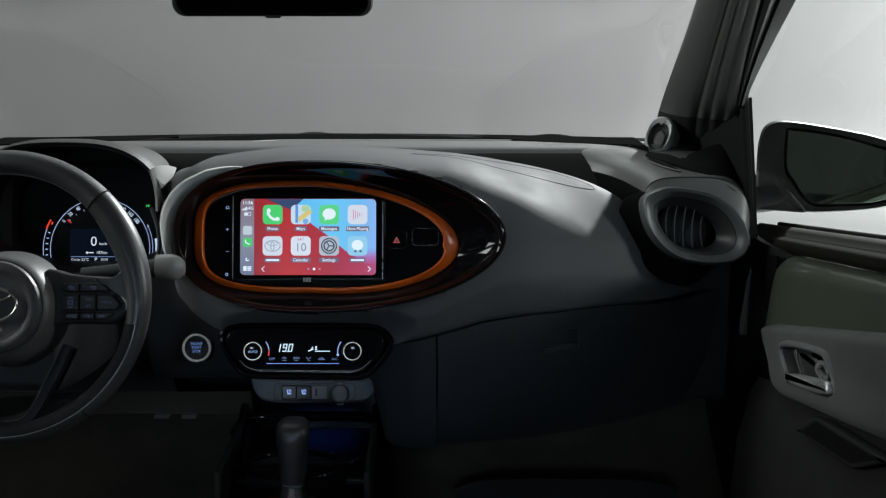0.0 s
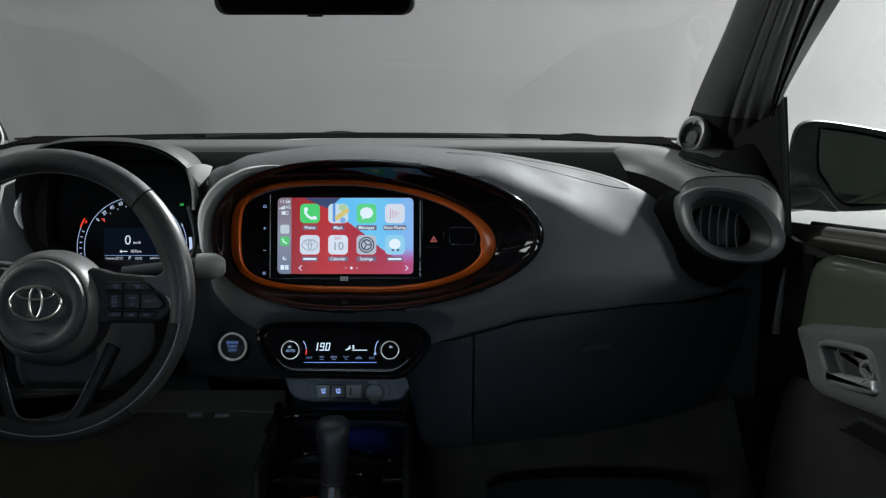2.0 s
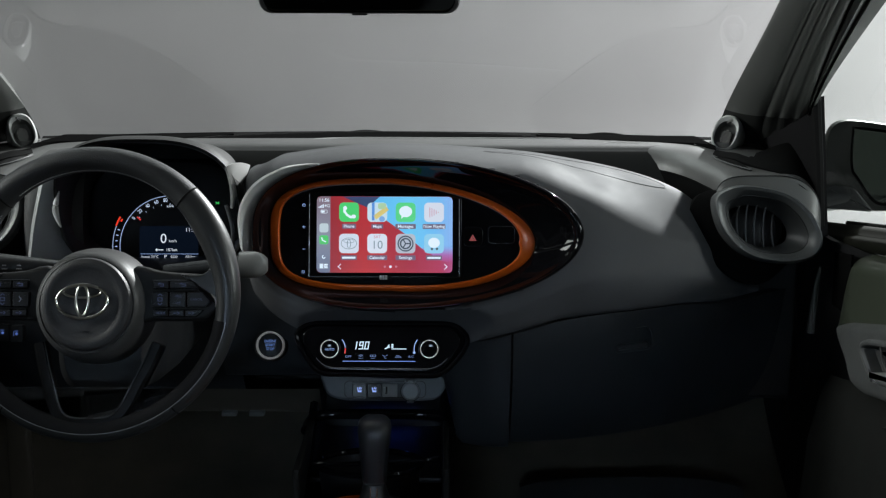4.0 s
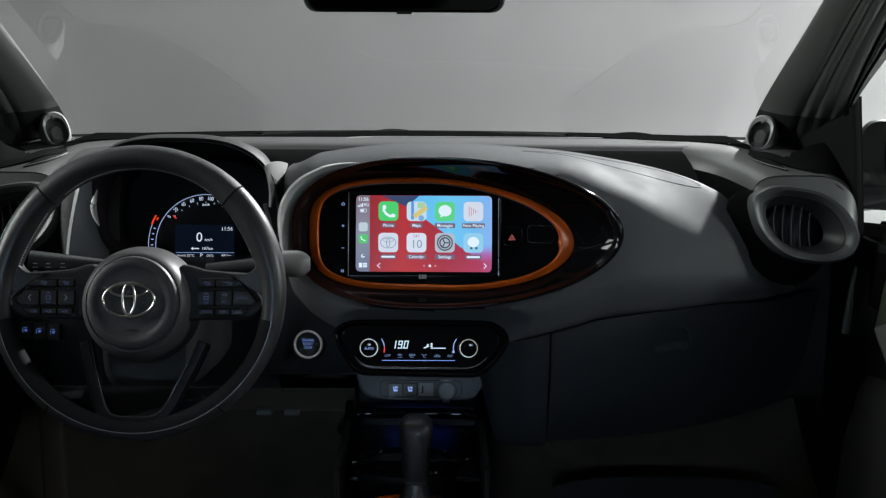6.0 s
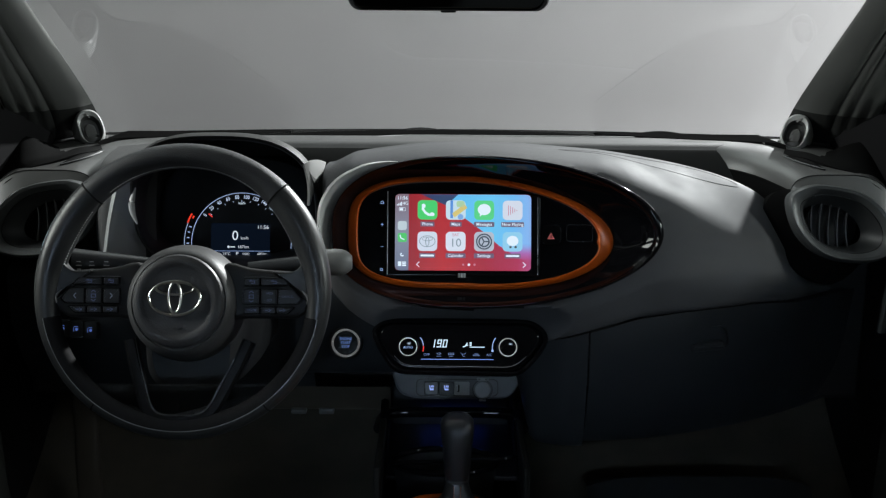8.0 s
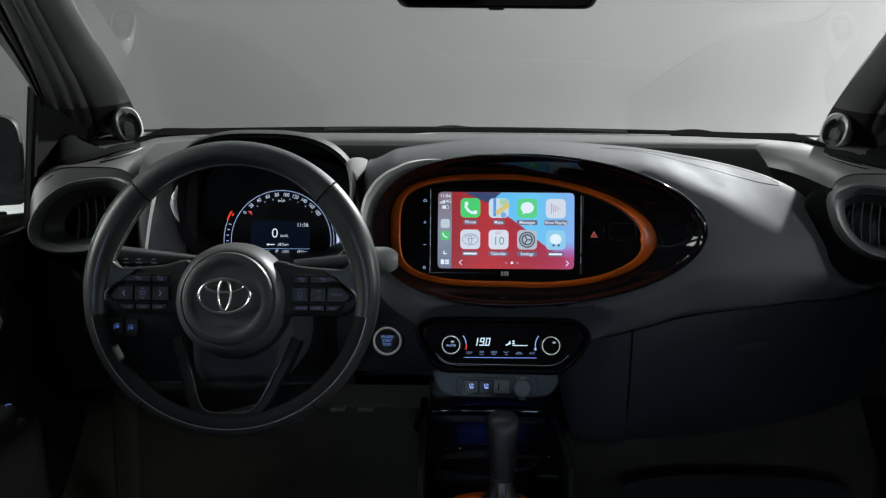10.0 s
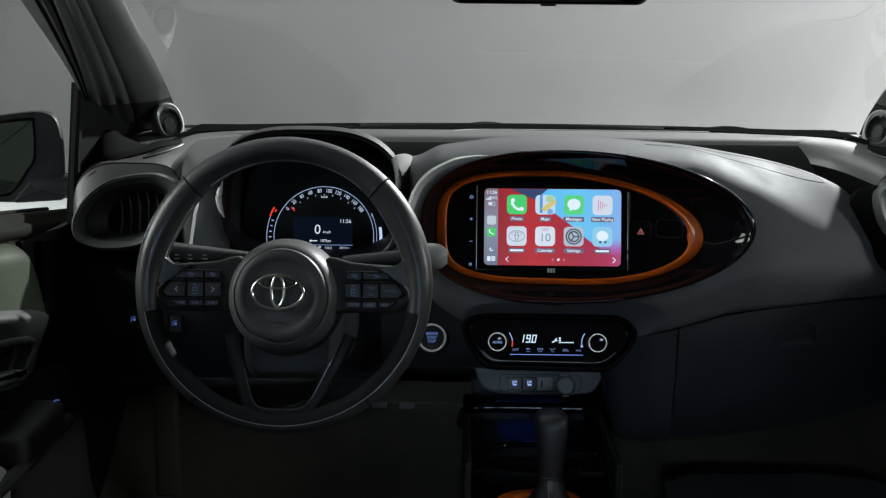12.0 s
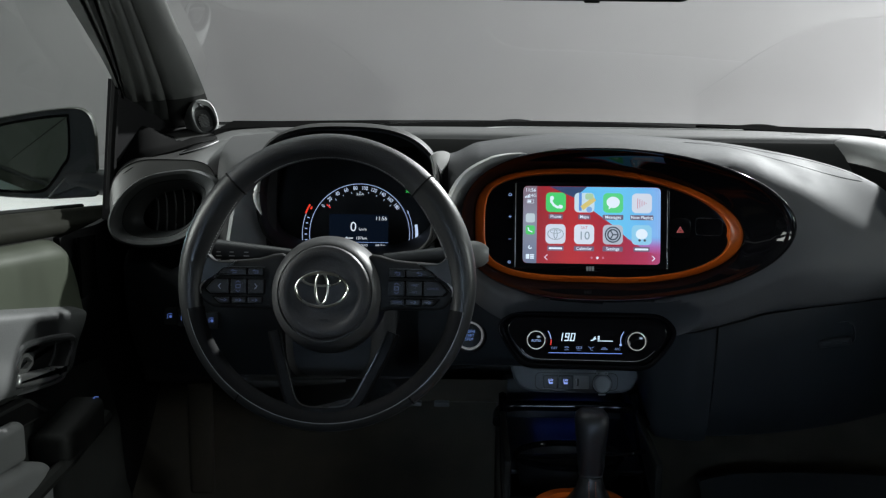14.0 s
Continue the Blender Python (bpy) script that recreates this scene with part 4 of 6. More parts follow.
    part("knee_panel", loft(rows, closed=False), KNEE, d, "brownish grey lower knee panel")
    for x in (-0.460, -0.415):
        part("clip", box(x - 0.012, x + 0.012, 1.876, 1.892, 0.603, 0.610, 0.001), SATIN, d, "small pale clip")
    part("side_cover", box(-0.832, -0.790, 1.885, 1.90, 0.44, 0.632, 0.0074), mat("side_cover_brown", (0.055, 0.045, 0.032), 0.7, grain=0.5), d, "brownish lower side cover")
    part("lower_crossbar", box(-0.93, 0.49, 1.98, 2.06, 0.60, 0.9, 0.01), BLACK, d)
    # side facing of the instrument bay
    bm = loft([spline([(-0.722, 1.805, 0.995), (-0.735, 1.795, 0.93), (-0.748, 1.800, 0.855)], 4), spline([(-0.700, 1.840, 1.005), (-0.696, 1.840, 0.94), (-0.694, 1.850, 0.850)], 4)], closed=False)
    # base raised above the satin trim for the light this facing catches
    part("bay_cheek", solid(bm, 0.008), mat("bay_cheek_lit_grey", (0.34, 0.345, 0.345), 0.42, grain=0.3), d, "facing beside the instruments, paled for the light on it")
    # pale tube painted in place of light on the hood's inner edge
    part("hood_lit_edge", tube(spline([(-0.6875, 1.789, 0.986), (-0.6915, 1.787, 0.972), (-0.6935, 1.785, 0.960), (-0.6910, 1.783, 0.946), (-0.6850, 1.781, 0.932)], 4), lambda t: 0.0008 + 0.0042 * math.sin(math.pi * t), 10), shared("lit_edge_silver", (0.55, 0.55, 0.545), 0.35), d, "pale crescent painted for the lit inner edge of the hood")
    rows = []
    for k in range(15):
        x = -0.768 + 0.093 * k / 14
        e = max(0.0, (x + 0.715) / 0.04, (-0.745 - x) / 0.023)
        rows.append(spline([(x, 1.835 + 0.03 * e * e, 0.84), (x, 1.825 + 0.03 * e * e, 0.91), (x, 1.832 + 0.035 * e * e, 0.965), (x, 1.868 + 0.02 * e * e, 1.000), (x, 1.94, 1.017), (x, 2.08, 1.029)], 5))
    part("driver_shoulder", loft(rows, closed=False), DECK, d, "grained grey dash top beside the instruments")
    for m in (panel(-0.831, 1.800, 0.768, 10), panel(-0.8095, 1.797, 0.766, 10), panel(-0.788, 1.795, 0.765, 10), panel(-0.766, 1.793, 0.764, 10)):
        part("switch_blank", moved(slab(rrect(0, 0, 0.0195, 0.026, 0.003), -0.01, 0.003, 0.001), m), DARK, d)
        part("switch_symbol", moved(join(slab(circle(0, 0, 0.0022, 12), 0.003, 0.0034, 0.0001), strokes([[(-0.0045, -0.003), (-0.0045, 0.003)], [(-0.003, 0.0042), (0.002, 0.0042)]], 0.0004, 0.0034)), m), bpy.data.materials["switch_blue"], d, "lit blue symbol")


WHITE = glow("lit_white", (0.74, 0.86, 0.98), 1.0)
DIALW = glow("dial_white", (0.62, 0.74, 0.95), 1.0)
BLUE = glow("lit_blue", (0.08, 0.11, 0.26), 0.30)
PALEBLUE = glow("lit_pale_blue", (0.35, 0.52, 0.95), 0.8)
PALEW = glow("lit_cool_white", (0.55, 0.68, 0.92), 0.9)
REDGLOW = glow("lit_red", (0.8, 0.03, 0.02), 0.9)
GREENGLOW = glow("lit_green", (0.05, 0.6, 0.12), 0.8)


def infotainment():
    s = thing("infotainment_screen", (-0.198, 1.73, 0.86), "lit touchscreen showing app icons on red and blue", "touchscreen")
    part("screen_glass", moved(slab(rpoly([(-0.3125, -0.0605), (-0.0845, -0.0600), (-0.0845, 0.0575), (-0.18, 0.0665), (-0.3125, 0.0655)], 0.004, 4), -0.014, -0.0015, 0.0015), FACE), PIANO, s, "gloss black glass front")
    for x, y, h in ((-0.3085, 0.0025, 0.122), (-0.0885, -0.0015, 0.114)):
        part("edge_strip", moved(slab(rrect(x, y, 0.0012, h, 0.0005, 2), -0.002, -0.0008, 0.0003), FACE), SILVER, s, "thin bright edge strip")
    X0, X1, Y0, Y1 = -0.2975, -0.0985, -0.0525, 0.0595
    W = X1 - X0
    disp = rrect((X0 + X1) / 2, (Y0 + Y1) / 2, W, Y1 - Y0, 0.006)
    zlo, zhi = 0.876, 0.985
    red = glow_ramp("wallpaper_red", 0, X0, X1, [(0.0, (0.26, 0.016, 0.030)), (0.35, (0.52, 0.022, 0.030)), (0.65, (0.41, 0.018, 0.044)), (0.9, (0.46, 0.03, 0.10)), (1.0, (0.46, 0.07, 0.22))], 0.85)
    part("wallpaper", moved(slab(disp, -0.0015, -0.0011, 0.0001), FACE), red, s, "lit display with a red ground")
    sky = glow_ramp("wallpaper_blue", 0, -0.22, X1, [(0.0, (0.11, 0.50, 0.90)), (0.5, (0.14, 0.58, 0.92)), (0.8, (0.16, 0.50, 0.90)), (1.0, (0.25, 0.46, 0.87))], 0.95)
    r = 0.006
    blue = [(-0.2051, Y1 - 0.0003), (-0.2233, 0.0432), (-0.2060, 0.0318), (-0.1889, 0.0195), (-0.1686, 0.0049), (-0.1443, -0.0163), (-0.1240, -0.0290), (X1 + 0.0002, -0.026), (X1 + 0.0002, Y1 - r), (X1 - 0.0018, Y1 - 0.0018), (X1 - r, Y1 - 0.0003)]
    part("wallpaper_blue", moved(slab(blue, -0.0012, -0.0008, 0.0001), FACE), sky, s, "light blue band of the display")
    pink = glow_ramp("wallpaper_pink", 2, 0.889, 0.9155, [(0.0, (0.44, 0.04, 0.14)), (0.45, (0.40, 0.14, 0.46)), (0.8, (0.26, 0.38, 0.80)), (1.0, (0.19, 0.49, 0.89))], 0.94)
    part("wallpaper_pink", moved(slab([(-0.1443, -0.0163), (-0.1240, -0.0290), (-0.116, -0.0345), (X1 + 0.0002, -0.0385), (X1 + 0.0002, -0.012), (-0.125, -0.0125)], -0.00115, -0.00077, 0.0001), FACE), pink, s, "pink glow of the display")
    navy = [(-0.2598, Y1 - 0.0003), (-0.2233, 0.0430), (-0.2051, Y1 - 0.0003)]
    part("wallpaper_navy", moved(slab(navy, -0.0012, -0.00075, 0.0001), FACE), glow("navy", (0.03, 0.06, 0.16), 0.9), s, "dark blue fold of the display")
    bar = [(X0 + 0.02, Y1), (X0 + r, Y1), (X0 + 0.0018, Y1 - 0.0018), (X0, Y1 - r), (X0, Y0 + r), (X0 + 0.0018, Y0 + 0.0018), (X0 + r, Y0), (X0 + 0.02, Y0)]
    sb = part("side_bar", moved(slab(bar, -0.0012, -0.0007, 0.0001), FACE), glow_ramp("side_bar_grey", 2, zlo, zhi, [(0.0, (0.15, 0.19, 0.30)), (0.5, (0.27, 0.30, 0.40)), (1.0, (0.22, 0.15, 0.20))], 0.85), s, "greyish side bar of the display")
    xb = X0 + 0.0105
    w = -0.0004
    words("clock_text", "11:56", 0.0070, FACE, WHITE, sb, xb, Y1 - 0.006, w, thick=0.0001)
    words("signal_text", "4G", 0.0068, FACE, WHITE, sb, xb + 0.0045, Y1 - 0.014, w)
    part("signal_bars", moved(join(*[slab(rrect(xb - 0.0075 + 0.0021 * k, Y1 - 0.0162 + 0.0006 * k, 0.0015, 0.002 + 0.0012 * k, 0.0002, 1), w - 0.0002, w, 0.00005) for k in range(4)]), FACE), WHITE, sb)
    part("battery", moved(join(ringslab(rrect(xb, Y1 - 0.0225, 0.010, 0.0052, 0.0012, 3), rrect(xb, Y1 - 0.0225, 0.0088, 0.004, 0.0008, 3), w - 0.0002, w), slab(rrect(xb - 0.0015, Y1 - 0.0225, 0.0048, 0.0030, 0.0004, 2), w - 0.0002, w, 0.00005)), FACE), WHITE, sb)
    part("map_tile", moved(slab(rrect(xb, Y1 - 0.0465, 0.0132, 0.0132, 0.003, 4), w - 0.0003, w, 0.00005), FACE), glow("tile_pale", (0.55, 0.66, 0.72), 0.9), sb)
    part("phone_tile", moved(slab(rrect(xb, Y1 - 0.0640, 0.0132, 0.0132, 0.003, 4), w - 0.0003, w, 0.00005), FACE), glow("tile_green", (0.08, 0.62, 0.16), 0.9), sb)
    part("phone_mark", moved(strokes([[(xb - 0.003, Y1 - 0.061), (xb - 0.0022, Y1 - 0.0645), (xb + 0.0025, Y1 - 0.0668)]], 0.0008, w + 0.0002), FACE), WHITE, sb)
    part("moon", moved(arcband(xb, Y1 - 0.089, 0.0012, 0.0028, 100, 350, w - 0.0002, w, 16), FACE), WHITE, sb)
    part("grid_mark", moved(join(*[slab(rrect(xb + dx, Y0 + 0.0095 + dy, a, b, 0.0003, 1), w - 0.0002, w, 0.00005) for dx, dy, a, b in ((-0.0035, 0, 0.005, 0.007), (0.003, 0.0024, 0.006, 0.0018), (0.003, 0, 0.006, 0.0018), (0.003, -0.0024, 0.006, 0.0018))]), FACE), WHITE, sb)
    # app icons
    cols = [-0.2502, -0.2088, -0.1672, -0.1255]
    rows = [0.0362, -0.0098]
    fills = {"phone": (0.06, 0.62, 0.16), "maps": (0.56, 0.74, 0.86), "messages": (0.10, 0.66, 0.25), "playing": (0.66, 0.72, 0.84), "maker": (0.64, 0.72, 0.84), "calendar": (0.68, 0.76, 0.88), "settings": (0.46, 0.52, 0.62), "route": (0.28, 0.62, 0.86)}
    caps = {"phone": "Phone", "maps": "Maps", "messages": "Messages", "playing": "Now Playing", "calendar": "Calendar", "settings": "Settings"}
    thin = glow("mark_pale_grey", (0.20, 0.30, 0.38), 0.9)
    greyd, pinkd = glow("mark_grey", (0.035, 0.065, 0.10), 0.9), glow("mark_pink", (0.55, 0.12, 0.25), 0.9)
    capm = glow("caption_plate", (0.17, 0.13, 0.22), 0.8)
    for i, kind in enumerate(fills):
        x, y = cols[i % 4], rows[i // 4]
        ic = part("app_icon", moved(slab(rrect(x, y, 0.0290, 0.0285, 0.0062, 6), -0.0010, w, 0.0001), FACE), glow("icon_" + kind, fills[kind], 0.95), s, "rounded square app icon")
        cw = {"messages": 0.030, "playing": 0.0335}.get(kind, 0.0062 + 0.0029 * len(caps.get(kind, "Route ")))
        part("caption_plate", moved(slab(rrect(x, y - 0.0208, cw, 0.0072, 0.0012, 2), -0.0010, -0.0005, 0.0001), FACE), capm, ic)
        if kind in caps:
            words("caption", caps[kind], 0.0062, FACE, WHITE, ic, x, y - 0.0208, -0.0003, thick=0.00008)
        else:
            part("caption_bar", moved(slab(rrect(x, y - 0.0208, cw - 0.004, 0.0028, 0.0008, 2), -0.0006, -0.0003, 0.00005), FACE), WHITE, ic)
        g = w + 0.0003
        if kind == "phone":
            part("glyph", moved(strokes([[(x - 0.0068, y + 0.0062), (x - 0.0066, y + 0.001), (x - 0.003, y - 0.004), (x + 0.002, y - 0.007), (x + 0.0075, y - 0.0072)]], 0.0017, g), FACE), WHITE, ic)
            part("handset_end", moved(slab(oval(x - 0.0058, y + 0.0058, 0.0028, 0.0028, 0.0034, 0.0034, n=20), w, g + 0.0002, 0.0001), FACE), WHITE, ic)
            part("handset_end", moved(slab(oval(x + 0.0068, y - 0.0064, 0.0034, 0.0034, 0.0028, 0.0028, n=20), w, g + 0.0002, 0.0001), FACE), WHITE, ic)
        elif kind == "maps":
            part("glyph", moved(strokes([[(x - 0.006, y - 0.010), (x - 0.006, y + 0.012)]], 0.002, g), FACE), glow("map_blue", (0.1, 0.3, 0.75), 0.9), ic)
            part("land", moved(strokes([[(x - 0.001, y - 0.006), (x + 0.012, y + 0.004)]], 0.0035, g), FACE), glow("map_yellow", (0.72, 0.6, 0.2), 0.9), ic)
            part("park", moved(slab(rrect(x + 0.007, y + 0.009, 0.012, 0.009, 0.003, 3), w, g, 0.0001), FACE), glow("map_green", (0.42, 0.66, 0.42), 0.9), ic)
            part("badge", moved(slab(circle(x + 0.007, y - 0.010, 0.0042, 18), w, g + 0.0002, 0.0001), FACE), glow("map_pin", (0.2, 0.42, 0.8), 0.9), ic)
        elif kind == "messages":
            part("glyph", moved(slab(oval(x, y + 0.001, 0.0095, 0.0095, 0.0082, 0.0082, n=28), w, g, 0.0001), FACE), WHITE, ic)
            part("tail", moved(slab([(x - 0.0065, y - 0.0095), (x - 0.002, y - 0.006), (x - 0.006, y - 0.004)], w, g, 0.00005), FACE), WHITE, ic)
        elif kind == "playing":
            for k, hh in enumerate((0.0075, 0.0062, 0.0045, 0.0026, 0.001)):
                part("bar", moved(slab(rrect(x - 0.0062 + 0.0031 * k, y, 0.0008, hh * 2, 0.0003, 1), w, g, 0.00005), FACE), pinkd, ic)
        elif kind == "maker":
            part("emblem", moved(ringslab(oval(x, y, 0.0118, 0.0118, 0.0085, 0.0085, n=36), oval(x, y, 0.0108, 0.0108, 0.0076, 0.0076, n=36), w, g), FACE), thin, ic)
            part("emblem_oval", moved(ringslab(oval(x, y + 0.0035, 0.008, 0.008, 0.003, 0.003, n=28), oval(x, y + 0.0035, 0.0072, 0.0072, 0.0023, 0.0023, n=28), w, g), FACE), thin, ic)
            part("emblem_upright", moved(ringslab(oval(x, y - 0.0005, 0.003, 0.003, 0.0068, 0.0068, n=28), oval(x, y - 0.0005, 0.0018, 0.0018, 0.006, 0.006, n=28), w, g), FACE), thin, ic)
        elif kind == "calendar":
            words("day", "SAT", 0.0058, FACE, pinkd, ic, x, y + 0.0095, g)
            words("date", "10", 0.0172, FACE, thin, ic, x, y - 0.0025, g)
        elif kind == "settings":
            part("gear", moved(ringslab(circle(x, y, 0.0118, 40), circle(x, y, 0.0098, 40), w, g), FACE), greyd, ic)
            part("gear_inner", moved(ringslab(circle(x, y, 0.0084, 32), circle(x, y, 0.0062, 32), w, g), FACE), greyd, ic)
            part("gear_arms", moved(strokes([[(x, y), (x + 0.007 * math.cos(a), y + 0.007 * math.sin(a))] for a in (0.0, 2.09, 4.19)], 0.0009, g), FACE), greyd, ic)
        else:
            part("balloon", moved(slab(oval(x, y + 0.001, 0.0085, 0.0085, 0.0078, 0.0072, n=30), w, g, 0.0001), FACE), WHITE, ic)
            part("wheels", moved(join(slab(circle(x - 0.003, y - 0.0078, 0.0018, 14), g, g + 0.0002, 0.00005), slab(circle(x + 0.0045, y - 0.0078, 0.0018, 14), g, g + 0.0002, 0.00005)), FACE), greyd, ic)
    for k, xx in enumerate((-0.1975, -0.1892, -0.1810)):
        part("page_dot", moved(slab(circle(xx, -0.0437, 0.0020 if k == 1 else 0.0016, 14), -0.001, w, 0.00005), FACE), WHITE if k == 1 else glow("dot_dim", (0.6, 0.3, 0.38), 0.8), s)
    for xx, q in ((-0.264, 1), (-0.108, -1)):
        part("arrow", moved(strokes([[(xx + 0.0018 * q, -0.0403), (xx - 0.0018 * q, -0.0437), (xx + 0.0018 * q, -0.0471)]], 0.0006, w), FACE), WHITE, s)
    # touch keys beside the display and the maker's badge
    for yy, lines in ((0.0465, [[(-0.002, -0.0015), (-0.002, 0.0008), (0, 0.0022), (0.002, 0.0008), (0.002, -0.0015), (-0.002, -0.0015)]]), (0.0145, [[(-0.0018, 0), (0.0018, 0)], [(0, -0.0018), (0, 0.0018)]]), (-0.018, [[(-0.0018, 0), (0.0018, 0)]]), (-0.051, [[(-0.002, -0.002), (-0.002, 0.001), (0.001, 0.001), (0.001, -0.002), (-0.002, -0.002)]])):
        part("touch_key", moved(strokes([[(a - 0.3165, b + yy) for a, b in l] for l in lines], 0.00032, -0.0004), FACE), PALEBLUE, s, "small lit blue touch key")
    part("maker_badge", moved(join(*[slab(rrect(-0.2035 + 0.004 * k, -0.0595, 0.0032, 0.0065, 0.0006, 2), -0.0015, -0.0008, 0.0001) for k in range(3)]), FACE), mat("badge_grey", (0.35, 0.35, 0.35), 0.4), s, "small grey badge")


def hazard_button():
    h = thing("hazard_button", (-0.069, 1.745, 0.91), "black hazard warning button with a red triangle", "button")
    part("button_face", moved(slab(rrect(-0.068, 0.001, 0.030, 0.030, 0.008), -0.016, -0.009, 0.001), FACE), PIANO, h)
    tri = lambda r: [(-0.0685 + r * math.cos(radians(a)), -0.002 + r * math.sin(radians(a))) for a in (90, 210, 330)]
    part("triangle", moved(ringslab(tri(0.0062), tri(0.0040), -0.009, -0.0082), FACE), mat("hazard_red", (0.75, 0.16, 0.16), 0.5, emit=0.25), h)
    part("triangle_inner", moved(ringslab(tri(0.0032), tri(0.0016), -0.009, -0.0082), FACE), bpy.data.materials["hazard_red"], h)
    part("display_frame", moved(ringslab(rrect(-0.026, 0.004, 0.040, 0.026, 0.006), rrect(-0.026, 0.004, 0.038, 0.024, 0.005), -0.0125, -0.0115), FACE), mat("dark_gloss_edge", (0.010, 0.010, 0.010), 0.2), h)


def climate():
    m = CLIMATE
    c = thing("climate_control_panel", (-0.2, 1.72, 0.74), "gloss black climate control panel with two ringed knobs and lit display", "control panel")
    P = rpoly([(0.092, -0.043), (0.122, -0.012), (0.137, 0.016), (0.113, 0.042), (-0.109, 0.043), (-0.131, 0.022), (-0.113, -0.012), (-0.092, -0.040)], 0.018)
    rim = inset2(P, 0.009)
    part("surround", moved(loft([[(x, y, -0.03) for x, y in P], [(x, y, 0.004) for x, y in P], [(x, y, 0.0085) for x, y in inset2(P, 0.0015)], [(x, y, 0.0098) for x, y in inset2(P, 0.004)], [(x, y, 0.0085) for x, y in inset2(P, 0.007)], [(x, y, 0.004) for x, y in rim]], cap0=True, cap1=True), m), GLOSS2, c, "black moulded surround")
    P2 = rpoly([(0.084, -0.033), (0.110, -0.009), (0.121, 0.014), (0.106, 0.0325), (-0.102, 0.0335), (-0.117, 0.017), (-0.102, -0.009), (-0.082, -0.031)], 0.018)
    part("gloss_face", moved(slab(P2, 0.004, 0.0105, 0.002, 3), m), PIANO, c)
    part("edge_line", moved(tube([(x, y, 0.0105) for x, y in sorted([q for q in inset2(P2, 0.004) if q[1] < -0.012])], 0.0004, 6), m), mat("edge_line_grey", (0.35, 0.35, 0.36), 0.3), c, "thin pale line along the lower edge")
    for x, t in ((-0.0725, "AUTO"), (0.0725, "")):
        k = part("knob", moved(loft([[(a, b, w) for a, b in circle(x, 0, r, 40)] for r, w in ((0.0165, 0.009), (0.016, 0.018), (0.0145, 0.0205), (0.0125, 0.0195), (0.0, 0.0195))][:-1], cap0=True, cap1=True), m), PIANO, c, "round black knob")
        # a faint emission is put into the ring's silver
        part("knob_ring", moved(ringslab(circle(x, 0, 0.0134, 48), circle(x, 0, 0.0120, 48), 0.0195, 0.0212), m), mat("ring_silver_glow", (0.62, 0.60, 0.57), 0.3, metal=0.3, emit=0.22), k, "pale silver ring with a faint glow")
        if t:
            words("knob_text", t, 0.0050, m, PALEBLUE, k, x, -0.001, 0.0198)
    w = 0.0108
    lit = glow("digit_white", (0.66, 0.86, 1.0), 1.0)
    segs = {"a": ((0, 2), (1, 2)), "b": ((1, 2), (1, 1)), "c": ((1, 1), (1, 0)), "d": ((1, 0), (0, 0)), "e": ((0, 0), (0, 1)), "f": ((0, 1), (0, 2)), "g": ((0, 1), (1, 1))}
    for x0, on in ((-0.0397, "bc"), (-0.0304, "abcdfg"), (-0.0220, "abcdef")):
        lines = [[(x0 + 0.0047 * a + 0.0009 * b, 0.0002 + 0.0050 * b) for a, b in segs[k]] for k in on]
        part("digit", moved(strokes(lines, 0.00075, w), m), lit, c, "lit white digit")
    part("decimal_point", moved(slab(circle(-0.0233, 0.0002, 0.0007, 10), w - 0.0003, w, 0.0001), m), lit, c)
    dim = glow("symbol_blue", (0.15, 0.23, 0.46), 0.75)
    words("off_text", "OFF", 0.0052, m, dim, c, -0.0457, -0.0112, w)
    words("ac_text", "A/C", 0.0052, m, dim, c, 0.0459, -0.0112, w)
    part("airflow_symbol", moved(join(strokes([[(0.0080, 0.0006), (0.0108, 0.0016), (0.0135, 0.0058)], [(0.0118, 0.0024), (0.0142, 0.0030)]], 0.0008, w), *[slab(rrect(0.0186, y, 0.0030, 0.0024, 0.0005, 2), w - 0.0003, w, 0.00005) for y in (0.0062, 0.0030)]), m), lit, c)
    part("fan_bar", moved(strokes([[(0.0176, 0.0002), (0.0385, 0.0002)]], 0.0006, w), m), lit, c, "lit fan speed bar")
    part("underline", moved(strokes([[(-0.0535, -0.0178), (0.0520, -0.0178)]], 0.00042, w), m), glow("underline_blue", (0.22, 0.36, 0.95), 0.95), c, "lit blue line")
    fan = [[(-0.003, 0.0012), (0, 0.0024), (0.003, 0.0012), (0, -0.0002), (-0.003, 0.0012)], [(-0.003, -0.0026), (0.003, -0.0026)]]
    rear = [[(-0.0042, 0.0020), (0.0035, 0.0020), (0.0035, -0.0002), (-0.0042, -0.0002), (-0.0042, 0.0020)], [(-0.001, 0.002), (-0.001, -0.0002)], [(-0.003, -0.0026), (0.002, -0.0026)]]
    seat = [[(-0.0038, 0.0022), (-0.0015, 0.0006), (0.0010, 0.0006), (0.0036, 0.0022)], [(-0.0015, 0.0006), (-0.0005, -0.0026), (0.0022, -0.0026)]]
    car = [[(-0.0046, -0.0014), (-0.0024, 0.0012), (0.0016, 0.0012), (0.0046, -0.0014), (-0.0046, -0.0014)], [(-0.0012, 0.0), (0.0014, 0.0)]]
    for x, shape in ((-0.0276, fan), (-0.0094, rear), (0.0079, seat), (0.0269, car)):
        part("function_symbol", moved(strokes([[(x + a, -0.0108 + b) for a, b in ln] for ln in shape], 0.00034, w), m), dim, c, "small lit symbol")
    part("cool_mark", moved(arcband(-0.0725, 0, 0.0215, 0.0228, 5, 38, w - 0.0003, w, 10), m), PALEBLUE, c)
